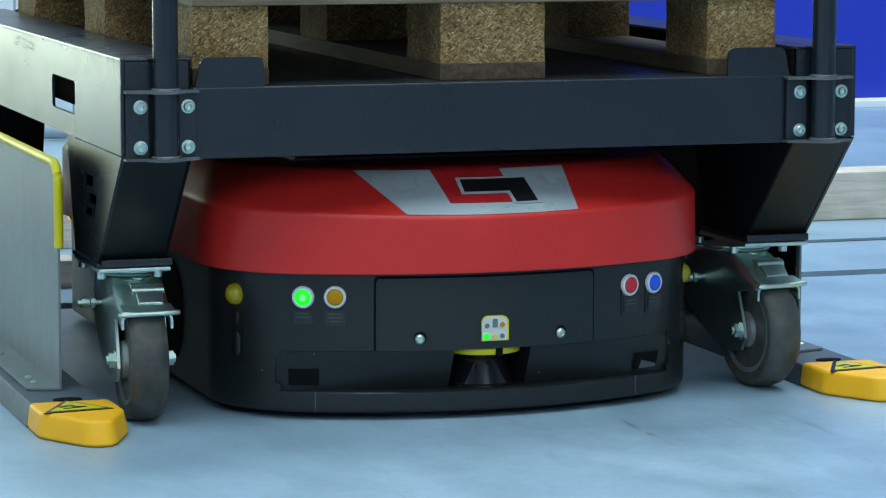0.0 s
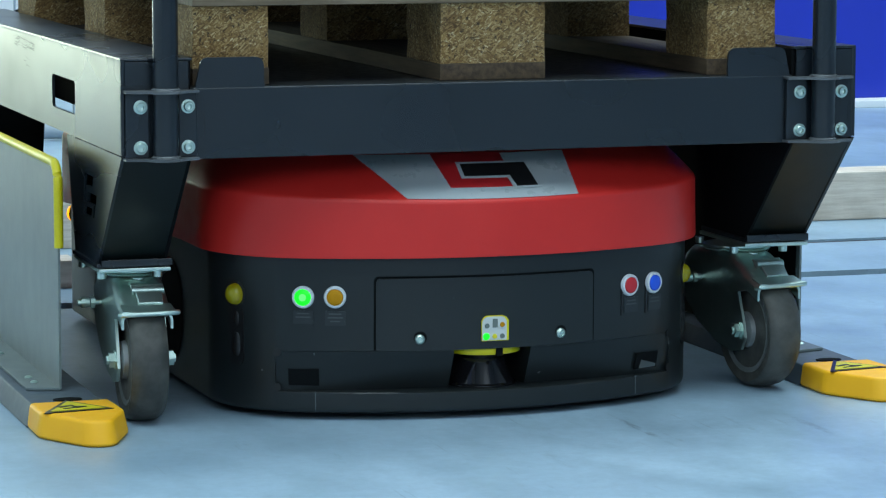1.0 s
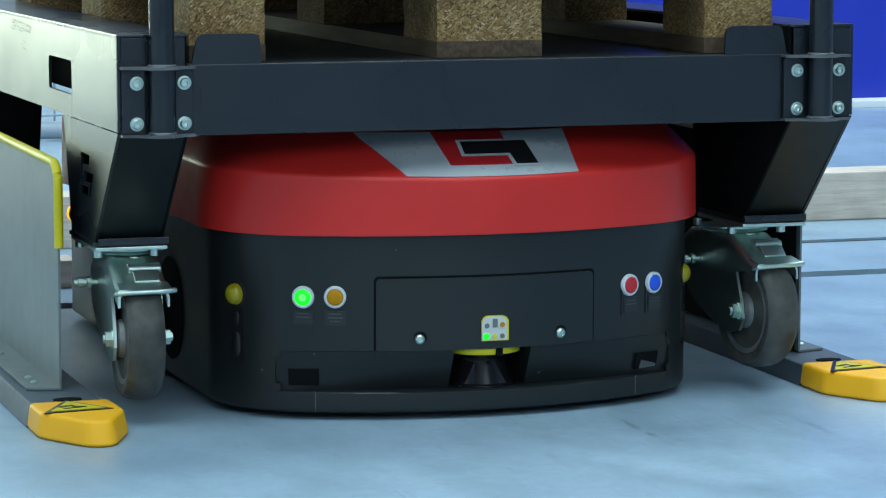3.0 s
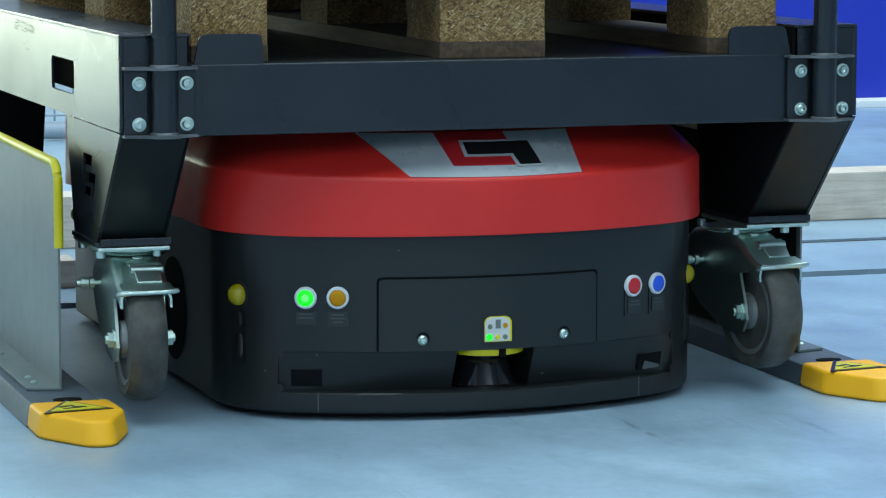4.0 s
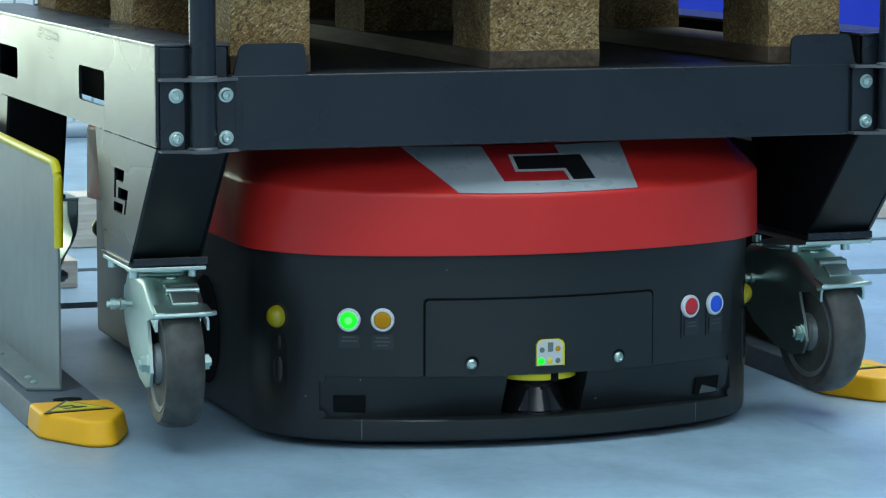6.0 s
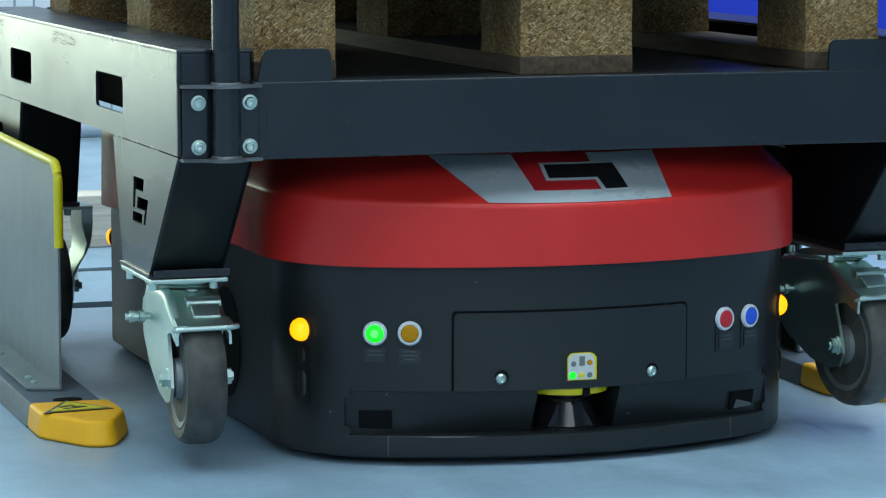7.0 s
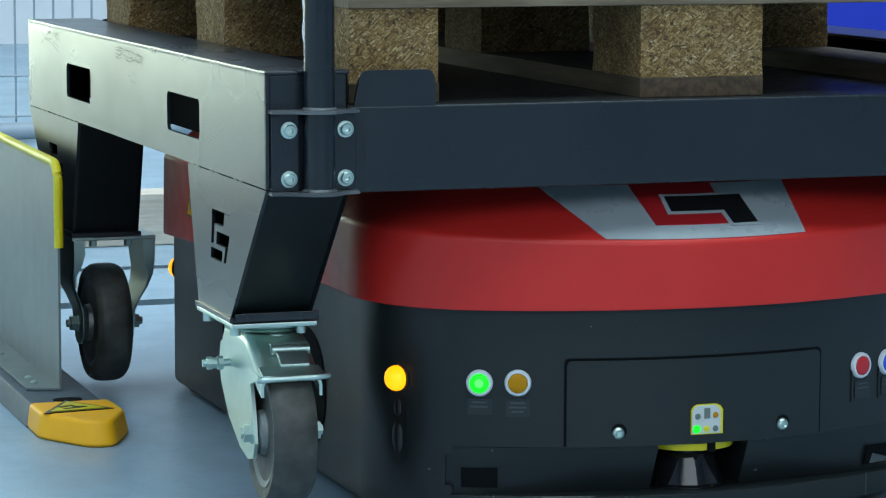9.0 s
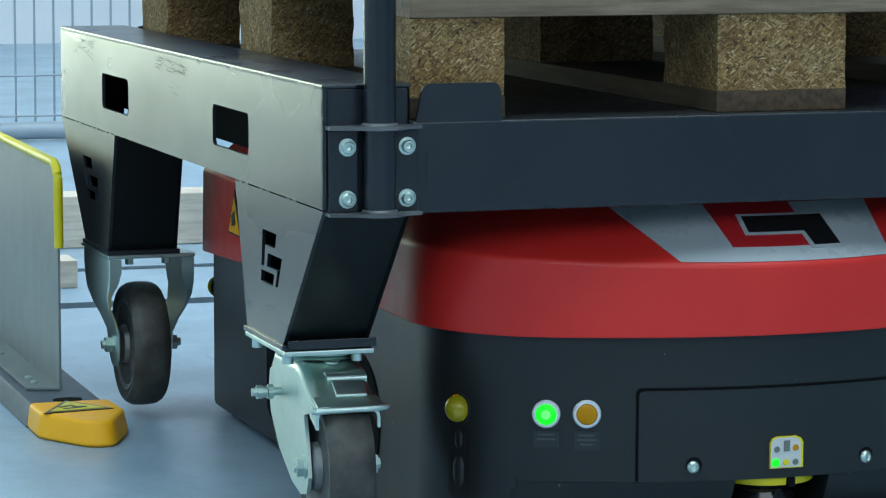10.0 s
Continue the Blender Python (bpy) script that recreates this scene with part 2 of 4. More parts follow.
def plate_holes(u0, u1, v0, v1, holes, m, depth, fillet=0.0):
    """A rectangular plate with rectangular openings through it."""
    us = sorted({u0, u1, *(h[0] for h in holes), *(h[1] for h in holes)})
    vs = sorted({v0, v1, *(h[2] for h in holes), *(h[3] for h in holes)})
    bm = bmesh.new()
    grid = {}

    def vert(i, j, w):
        if (i, j, w) not in grid:
            grid[i, j, w] = bm.verts.new((us[i], vs[j], w))
        return grid[i, j, w]

    def solid(i, j):
        if not (0 <= i < len(us) - 1 and 0 <= j < len(vs) - 1):
            return False
        cu, cv = (us[i] + us[i + 1]) / 2, (vs[j] + vs[j + 1]) / 2
        return not any(h[0] < cu < h[1] and h[2] < cv < h[3] for h in holes)

    for i in range(len(us) - 1):
        for j in range(len(vs) - 1):
            if not solid(i, j):
                continue
            q = ((i, j), (i + 1, j), (i + 1, j + 1), (i, j + 1))
            bm.faces.new([vert(a, b, depth) for a, b in q])
            bm.faces.new([vert(a, b, 0) for a, b in reversed(q)])
            for (di, dj), (a, b) in (((0, -1), (0, 1)), ((1, 0), (1, 2)), ((0, 1), (2, 3)), ((-1, 0), (3, 0))):
                if not solid(i + di, j + dj):
                    bm.faces.new((vert(*q[a], 0), vert(*q[b], 0), vert(*q[b], depth), vert(*q[a], depth)))
    if fillet:
        at = {(round(u, 5), round(v, 5)) for h in holes for u in h[:2] for v in h[2:]}
        edges = [e for e in bm.edges if abs(e.verts[0].co.z - e.verts[1].co.z) > 1e-6 and (round(e.verts[0].co.x, 5), round(e.verts[0].co.y, 5)) in at]
        bmesh.ops.bevel(bm, geom=edges, offset=fillet, segments=4, profile=0.5, affect="EDGES", clamp_overlap=True)
    bmesh.ops.transform(bm, matrix=m, verts=bm.verts)
    return bm


def basis(o, u, v):
    """A frame at o with axes u, v and u x v."""
    u, v = Vector(u).normalized(), Vector(v).normalized()
    w = u.cross(v)
    m = Matrix((u, v, w)).transposed().to_4x4()
    m.translation = o
    return m


# ---- the hall ----
def hall():
    floor = part("floor", plate_holes(-7, 9, -9, 8.2, [(-6.99, 8.99, 1.075, 1.140), (-6.99, 8.99, 1.515, 1.560)], pose(0, 0, -0.2), 0.2), FLOOR)
    tagged(floor, "pale blue-grey sealed concrete floor with worn scuffs", "floor", kind="structure")
    for y0, y1, d in ((1.075, 1.140, 0.012), (1.515, 1.560, 0.004)):
        ch = part("floor_channel", box(-6.98, 8.98, y0 + 0.001, y1 - 0.001, -0.1, -d), MATT if d > 0.01 else DARKSLOT)
        tagged(ch, "dark recessed channel across the concrete floor", "floor channel", "channels in the floor", "structure")
    # walls and ceiling mostly out of view; their openings are added for light
    w = part("wall_south", plate_holes(-7, 9, 0, 7, [(-5.0, 3.0, 2.6, 5.0)], basis((0, -9, 0), (1, 0, 0), (0, 0, 1)), 0.2), GREYMETAL)
    tagged(w, "unseen grey hall wall with an added high opening", "wall", kind="structure")
    for name, b in (("wall_east", (9, 9.2, -9.2, 8.2, 0, 7)),):
        tagged(part(name, box(*b), GREYMETAL), "grey sheet metal hall wall", "wall", kind="structure")
    w = part("wall_west", plate_holes(-9.2, 8.2, 0, 7, [(-8.0, -3.0, 2.6, 5.6)], basis((-7, 0, 0), (0, 1, 0), (0, 0, 1)), -0.2), WHITE)
    tagged(w, "unseen white hall wall with an added long opening", "wall", kind="structure")
    # low opening added here for the reflection light
    w = part("wall_north", plate_holes(-7, 9, 0, 7, [(-3.7, -1.3, 0.04, 1.86)], basis((0, 8.2, 0), (1, 0, 0), (0, 0, 1)), -0.2), WHITE)
    tagged(w, "white hall wall with a low opening added for light", "wall", kind="structure")
    c = part("ceiling", plate_holes(-7.2, 9.2, -9.2, 9.2, [(-5.0, 3.0, -4.6, -0.6), (0, 6, 1.7, 4.7)], pose(0, 0, 7), 0.2), WHITE)
    tagged(c, "unseen white hall ceiling with openings added for light", "ceiling", kind="structure")
    b = part("wall_partition", box(1.52, 6.5, 4.52, 4.58, 0.0, 2.6, 0.004), BLUE)
    tagged(b, "deep blue sheet partition wall on a pale plinth", "partition wall", kind="structure")
    p = part("trim_partition", box(1.50, 6.52, 4.42, 4.518, 0.0, 0.022, 0.003), WHITE)
    tagged(p, "pale grey plinth under the blue partition", "plinth", kind="structure")


def timber_beam():
    t = part("timber_beam", box(-1.6, 3.4, 1.84, 1.94, 0.0, 0.098, 0.004), BEAMWOOD)
    tagged(t, "pale rough timber beam lying on the concrete floor", "timber beam")
    t = part("wood_block", box(-0.40, -0.273, 1.31, 1.39, 0.0, 0.048, 0.003), BEAMWOOD)
    tagged(t, "small offcut of pale timber on the floor", "wood block")


def mesh_fence():
    f = thing("mesh_fence", "grey welded wire mesh fence on a round bottom tube", "fence", at=(0, 4.05, 0))
    x0, x1 = -2.4257, 1.35
    part("bottom_tube", tube([(x0, 0, 0.026), (x1, 0, 0.026)], 0.022, 14), GREYMETAL, f)
    part("top_tube", tube([(x0, 0, 2.0), (x1, 0, 2.0)], 0.02, 14), GREYMETAL, f)
    for x in (x0, x1):
        part("post", tube([(x, 0, 0), (x, 0, 2.0)], 0.025, 14), GREYMETAL, f)
    upright = None
    x = x0 + 0.05
    while x < x1 - 0.03:
        if upright is None:
            upright = part("vertical_wire", tube([(0, 0, 0.05), (0, 0, 1.985)], 0.0032, 6), GREYMETAL, f)
            ob = upright
        else:
            ob = new("vertical_wire", upright.data)
            ob.parent = f
        ob.location.x = x
        x += 0.05
    for k in range(8):
        part("cross_wire", tube([(x0, -0.005, 0.169 + k * 0.2), (x1, -0.005, 0.169 + k * 0.2)], 0.003, 6), GREYMETAL, f)
    part("cross_wire", tube([(x0, -0.005, 0.065), (x1, -0.005, 0.065)], 0.003, 6), GREYMETAL, f)


hall()
timber_beam()
mesh_fence()


# ---- docking rails and side guards ----
def filleted(points, radii, steps=5):
    """Outline with its corners cut to soft curves."""
    out = []
    for k, (p, r) in enumerate(zip(points, radii)):
        p, a, b = Vector(p), Vector(points[k - 1]), Vector(points[(k + 1) % len(points)])
        if not r:
            out.append(tuple(p))
            continue
        a, b = p + (a - p).normalized() * r * 0.55, p + (b - p).normalized() * r * 0.55
        out += [tuple(a.lerp(p, j / steps).lerp(p.lerp(b, j / steps), j / steps)) for j in range(steps + 1)]
    return out


def docking_rail(side):
    r = thing("docking_rail", "low grey steel floor rail with a yellow rubber end cap", "floor rail", "docking rails", at=(side * 0.541, 0.05, 0))
    part("rail", bevelled(prism([(-0.056, 0), (0.056, 0), (0.046, 0.028), (-0.046, 0.028)], basis((0, 0, 0), (1, 0, 0), (0, 0, 1)) , -1.0), 0.002), PAINTGREY, r)
    outline = [(-0.056, 0.0), (-0.056, -0.078), (-0.008, -0.160), (0.026, -0.162), (0.060, -0.082), (0.056, 0.0)]
    cap = prism(filleted(outline, (0, 0.016, 0.030, 0.026, 0.016, 0)), pose(0, 0, 0), 0.033)
    for v in cap.verts:
        if v.co.z > 0.02:
            v.co.x *= 0.93
            v.co.y *= 0.955
    part("end_cap", bevelled(cap, 0.0055, 3), YELLOW, r, "yellow rubber end cap with a rounded nose")
    part("slot", prism([(0.019 * math.cos(a * math.pi / 8), 0.026 + 0.012 * math.sin(a * math.pi / 8)) for a in range(16)], pose(0.004, 0.006, 0.0275), 0.0020), MATT, r)
    tri = [(-0.050, -0.088), (0.042, -0.076), (-0.006, -0.004)]
    part("warning_sign", prism(tri, pose(0, 0, 0.0325), 0.0016), BLACK, r, "yellow triangle warning sticker with a black border")
    c = (sum(p[0] for p in tri) / 3, sum(p[1] for p in tri) / 3)
    sign = r.children[-1]
    part("sticker_field", prism([(c[0] + (u - c[0]) * 0.78, c[1] + (v - c[1]) * 0.78) for u, v in tri], pose(0, 0, 0.0343), 0.0006), TRIM, sign)
    for dx, dy, w, h, a in ((-0.010, 0.004, 0.022, 0.006, 25), (0.006, -0.003, 0.018, 0.005, -12), (-0.004, -0.010, 0.026, 0.004, 14)):
        part("pictogram", prism([(-w / 2, -h / 2), (w / 2, -h / 2), (w / 2, h / 2), (-w / 2, h / 2)], pose(c[0] + dx, c[1] + dy, 0.035, 0, 0, a), 0.0005), BLACK, sign)
    return r


PAINTGREY = coated("grey_rail_paint", (0.075, 0.100, 0.125), (0.105, 0.130, 0.155), (0.5, 0.62), 200, 0.1, 1.32)


def side_guard(side):
    g = thing("side_guard", "grey steel guard plate with yellow rubber edging on a rail", "guard plate", "side guards", at=(side * 0.532, 0.152, 0.028))
    h, L, r = 0.300, 1.0, 0.030
    arc = [(r - r * math.cos(a), h - r + r * math.sin(a)) for a in [k * math.pi / 16 for k in range(9)]]
    outline = [(0, 0.003), *arc, (L, h), (L, 0.003)]
    part("plate", prism(outline, basis((0.0015, 0, 0), (0, 1, 0), (0, 0, 1)), -0.003), GUARD, g)
    # black sheet added for the shade on the guard's inner face
    part("lining", prism([(y + 0.012 if y < 0.1 else y, min(z, h - 0.012)) for y, z in outline], basis((-side * 0.0020 - 0.001, 0, 0), (0, 1, 0), (0, 0, 1)), 0.002), MATT, g, "black sheet added as shade on the inner face")
    part("foot_flange", bevelled(prism([(0, 0), (side * 0.043, 0.012), (side * 0.043, L), (0, L)], pose(0, 0, 0.0004), 0.004), 0.001), GUARD, g)
    for y in (0.05, 0.09, 0.30, 0.34):
        part("rivet", lathe([(0.005, 0), (0.005, 0.0015), (0.003, 0.003)], pose(side * 0.026, y, 0.0042), 12), ZINC, g)
    path = [(0, 0, 0.190), *[(0, y, z) for y, z in arc], (0, L, h)]
    part("edge_trim", tube(path, 0.0062, 12), TRIM, g, "yellow rubber edge trim")
    return g


for s in (-1, 1):
    docking_rail(s)
    side_guard(s)

# ---- the load cart ----
MID = (0, -0.6, 0)


def bolt_head(parent, x, y, z, axis=(0, -1, 0), r=0.0074):
    """Socket screw on its washer, facing along axis."""
    side = Vector(axis).orthogonal()
    m = basis((x, y, z), side, Vector(axis).cross(side))
    b = part("bolt", lathe([(r * 1.18, 0), (r * 1.18, 0.0014), (r * 0.86, 0.0016), (r * 0.86, 0.006), (r * 0.72, 0.0072), (r * 0.46, 0.0072), (r * 0.46, 0.0022), (r * 0.20, 0.0012)], m, 20), ZINC, parent, shift=MID)
    return b


def wheel_bm(x, y, z, R, w):
    m = basis((x - w / 2, y, z), (0, 1, 0), (0, 0, 1))
    tyre = lathe([(R * 0.74, 0.004), (R * 0.80, 0.001), (R * 0.90, 0.0), (R * 0.945, 0.003), (R * 0.962, 0.0065), (R * 0.978, 0.0075), (R * 0.992, 0.0120), (R, 0.018), (R, w - 0.018), (R * 0.992, w - 0.0120), (R * 0.978, w - 0.0075), (R * 0.962, w - 0.0065), (R * 0.945, w - 0.003), (R * 0.90, w), (R * 0.80, w - 0.001), (R * 0.74, w - 0.004)], m, 48)
    rim = lathe([(R * 0.22, -0.004), (R * 0.30, -0.002), (R * 0.34, 0.012), (R * 0.58, 0.017), (R * 0.66, 0.004), (R * 0.745, 0.002), (R * 0.745, w - 0.002), (R * 0.66, w - 0.004), (R * 0.58, w - 0.017), (R * 0.34, w - 0.012), (R * 0.30, w + 0.002), (R * 0.22, w + 0.004)], m, 48)
    return tyre, rim


def spokes(cx, y, z, R, w):
    """Ribs between hub and rim, seen on both faces."""
    out = []
    for k in range(5):
        a = 2 * math.pi * k / 5 + 0.4
        b = box(-w / 2 + 0.006, w / 2 - 0.006, R * 0.28, R * 0.66, -0.004, 0.004, 0.0015)
        bmesh.ops.transform(b, matrix=Matrix.Translation((cx, y, z)) @ Matrix.Rotation(a, 4, "X"), verts=b.verts)
        out.append(b)
    return out


def swivel_caster(cart, s):
    """Braked swivel caster under a front leg; s is -1 or 1 for its side."""
    cx, wy, wz, R = s * 0.4375 - (0.007 if s < 0 else 0.017), 0.068, 0.109, 0.080
    turn = Matrix.Translation((cx, 0.135, 0)) @ Matrix.Rotation(radians(-2.5 if s < 0 else 6.0), 4, "Z") @ Matrix.Translation((-cx, -0.135, 0))

    def part(name, bm, *rest, **more):
        if name not in ("caster", "plate_bolt"):
            bmesh.ops.transform(bm, matrix=turn, verts=bm.verts)
        return PART(name, bm, *rest, **more)

    c = part("caster", join(box(s * 0.453 - 0.0475, s * 0.453 + 0.0475, 0.071, 0.233, 0.2225, 0.2280, 0.0015)), ZINC, cart, "zinc-plated swivel caster with a foot brake", shift=MID)
    sw = (cx, 0.135)
    part("swivel_ring", lathe([(0.040, 0.2130), (0.046, 0.2142), (0.0475, 0.2160), (0.0440, 0.2178), (0.0475, 0.2192), (0.0475, 0.2212), (0.040, 0.2225)], pose(*sw, 0), 40), ZINC, c, shift=MID)
    for dx, dy in ((-0.037, -0.048), (0.037, -0.048), (-0.037, 0.072), (0.037, 0.072)):
        part("plate_bolt", lathe([(0.0062, 0), (0.0062, 0.009)], pose(cx + dx + s * 0.012, sw[1] + dy, 0.2135), 10), ZINC, c, shift=MID)
    tyre, rim = wheel_bm(cx, wy, wz, R, 0.048)
    w = part("wheel", tyre, TYRE, c, "worn grey rubber wheel", shift=MID)
    part("rim", join(rim, *spokes(cx, wy, wz, R, 0.048)), RIM, w, "grey cast hub", shift=MID)
    prof = [(0.205, 0.1955), (0.229, 0.186), (0.236, 0.166), (0.226, 0.140), (0.186, 0.108), (0.128, 0.084), (0.086, 0.077), (0.060, 0.082), (0.050, 0.100), (0.056, 0.125), (0.066, 0.150), (0.070, 0.162), (0.046, 0.168), (0.024, 0.1710), (0.022, 0.1745), (0.056, 0.1820), (0.092, 0.1960), (0.110, 0.1965)]
    for k in (-1, 1):
        m = basis((cx + k * 0.0315 - 0.002, 0, 0), (0, 1, 0), (0, 0, 1))
        part("fork_arm", prism(prof, m, 0.004, 0.0016), ZINC, c, shift=MID)
        part("axle_nut", lathe([(0.013, 0), (0.013, 0.002), (0.0105, 0.002), (0.0105, 0.009), (0.006, 0.0095), (0.006, 0.012)], basis((cx + k * 0.0335, wy, wz), (0, 1, 0), (0, 0, k)), 6), ZINC, c, shift=MID)
    stations = [(0.233, 0.186, 0.0290), (0.226, 0.202, 0.0315), (0.208, 0.2120, 0.0335), (0.170, 0.2140, 0.0342), (0.106, 0.2140, 0.0342), (0.092, 0.2120, 0.0342), (0.076, 0.2050, 0.0342), (0.056, 0.1945, 0.0340), (0.034, 0.1845, 0.0338), (0.016, 0.1775, 0.0335)]
    rings = []
    for y, z, hw in stations:
        r, th = 0.0115, 0.0032
        half = [(hw, z - 0.022)] + [(hw - r + r * math.cos(a), z - r + r * math.sin(a)) for a in (0, 0.4, 0.8, 1.2, math.pi / 2)]
        inner = [(hw - th, z - 0.022)] + [(hw - r + (r - th) * math.cos(a), z - r + (r - th) * math.sin(a)) for a in (0, 0.4, 0.8, 1.2, math.pi / 2)]
        loop = half + [(-x, q) for x, q in reversed(half)] + [(-x, q) for x, q in inner] + list(reversed(inner))
        rings.append([(cx + x, y, q) for x, q in loop])
    hood = part("fork_hood", shell_rings(rings), ZINC, c, "pressed zinc-plated fork hood", shift=MID, smooth=50)
    part("rivet", lathe([(0.0085, 0), (0.0080, 0.0016), (0.005, 0.0026)], pose(cx + 0.002, 0.095, 0.2120, 12), 18), ZINC, hood, shift=MID)
    lid = part("brake_pedal", tube([(cx - 0.0345, 0.020, 0.1735), (cx - 0.0325, 0.0125, 0.1750), (cx - 0.020, 0.0100, 0.1758), (cx + 0.020, 0.0095, 0.1764), (cx + 0.0350, 0.0105, 0.1770), (cx + 0.0400, 0.0150, 0.1768)], 0.0036, 12), ZINC, c, "rolled lip of the zinc-plated brake pedal", shift=MID)
    part("pedal_pad", bevelled(prism([(-0.0330, 0), (0.0365, 0), (0.0335, 0.026), (-0.0325, 0.026)], basis((cx, 0.0105, 0.1768), (1, 0, 0), (0, 0.94, 0.24)), 0.0030), 0.0010), ZINC, lid, shift=MID)
    for y, z, wide, deep, tilt in ((0.0640, 0.2010, 0.0205, 0.0060, 46), (0.0430, 0.1905, 0.0165, 0.0100, 40)):
        part("pedal_step", bevelled(prism([(-wide, -deep), (wide, -deep), (wide + 0.0015, deep), (-wide - 0.0015, deep)], pose(cx + 0.008, y, z, tilt), 0.0038), 0.0017, 3), ZINC, lid, shift=MID)
    part("pedal_step", tube([(cx - 0.0130, 0.0575, 0.2000), (cx + 0.0285, 0.0575, 0.2000)], 0.0056, 14), ZINC, lid, shift=MID)
    for k, (a, b, r) in enumerate(((0.032, 0.042, 0.0042), (0.042, 0.048, 0.0078), (0.049, 0.054, 0.0062), (0.054, 0.060, 0.0074), (0.060, 0.065, 0.0042))):
        part("grease_bolt", lathe([(r, a), (r, b)], basis((cx, 0.176, 0.170), (0, 1, 0), (0, 0, -1)), 8 if k % 2 else 14), ZINC, c, shift=MID)
    return c


def fixed_caster(cart, s):
    """Rigid caster under a rear leg."""
    cx, wy, wz, R = s * 0.4440, 1.000, 0.1030, 0.081
    c = part("caster", box(cx - 0.0575, cx + 0.0575, 0.930, 1.100, 0.2230, 0.2280, 0.0015), ZINC, cart, "zinc-plated fixed caster", shift=MID)
    tyre, rim = wheel_bm(cx, wy, wz, R, 0.048)
    w = part("wheel", tyre, TYRE, c, "worn grey rubber wheel", shift=MID)
    part("rim", join(rim, *spokes(cx, wy, wz, R, 0.048)), RIM, w, "grey cast hub", shift=MID)
    slices = ((0.2225, 0.930, 1.085), (0.205, 0.930, 1.085), (0.190, 0.933, 1.081), (0.172, 0.944, 1.068), (0.155, 0.956, 1.054), (0.138, 0.966, 1.044), (0.120, 0.972, 1.034), (0.100, 0.974, 1.026), (0.084, 0.979, 1.020), (0.075, 0.990, 1.008))
    for k in (-1, 1):
        rings = []
        for z, yf, yb in slices:
            t = min(1.0, max(0.0, (z - 0.112) / 0.062))
            x = cx + k * (0.0335 + 0.0195 * t * t * (3 - 2 * t))
            flap = 0.013 * min(1.0, max(0.0, (z - 0.165) / 0.035))
            rings.append([(x, yb, z), (x + k * 0.0035, yb, z), (x + k * 0.0035, yf + 0.003, z), (x + k * 0.0015, yf, z), (x - k * (0.0005 + flap), yf, z), (x - k * (0.0005 + flap), yf + 0.003, z), (x, yf + 0.003, z)])
        part("fork_arm", shell_rings(rings), ZINC, c, "splayed zinc-plated fork arm with a folded front edge", shift=MID, smooth=50)
        part("axle_nut", lathe([(0.013, 0), (0.013, 0.003), (0.0105, 0.003), (0.0105, 0.011), (0.006, 0.0115), (0.006, 0.016)], basis((cx + k * 0.0365, wy, wz), (0, 1, 0), (0, 0, k)), 6), ZINC, c, shift=MID)
        for y in (0.955, 1.075):
            part("plate_bolt", lathe([(0.0055, 0), (0.0055, 0.010)], pose(cx + k * 0.024, y, 0.2130), 6), ZINC, c, shift=MID)


EMBLEM = ((0.0, 0.62, 0.0, 0.28), (0.0, 0.15, 0.28, 0.70), (0.30, 1.0, 0.42, 0.68), (0.0, 0.72, 0.78, 1.0), (0.86, 1.0, 0.68, 1.0))


def leg_plate(corners, x):
    """Four-cornered side plate with the stepped emblem cut through it; corners top a, top b, bottom b, bottom a."""
    (ya, z1), (yb, _), (yc, z0), (yd, _) = corners
    ym, span = 0.25 * (ya + yb + yc + yd), 0.5 * (abs(yb - ya) + abs(yc - yd))
    sign = 1 if yb > ya else -1
    holes = []
    for a, b, c, d in EMBLEM:
        us = sorted(0.5 + sign * (k - ym) / span for k in (ym + 0.037 - a * 0.075, ym + 0.037 - b * 0.075))
        vs = sorted((0.3450 - c * 0.055, 0.3450 - d * 0.055))
        holes.append((*us, *vs))
    bm = plate_holes(0, 1, z0, z1, holes, pose(0, 0, 0), 0.004)
    for v in bm.verts:
        u, z, w = v.co
        t = (z - z0) / (z1 - z0)
        lo, hi = yd + (ya - yd) * t, yc + (yb - yc) * t
        v.co = (x - 0.002 + w, lo + (hi - lo) * u, z)
    return bm


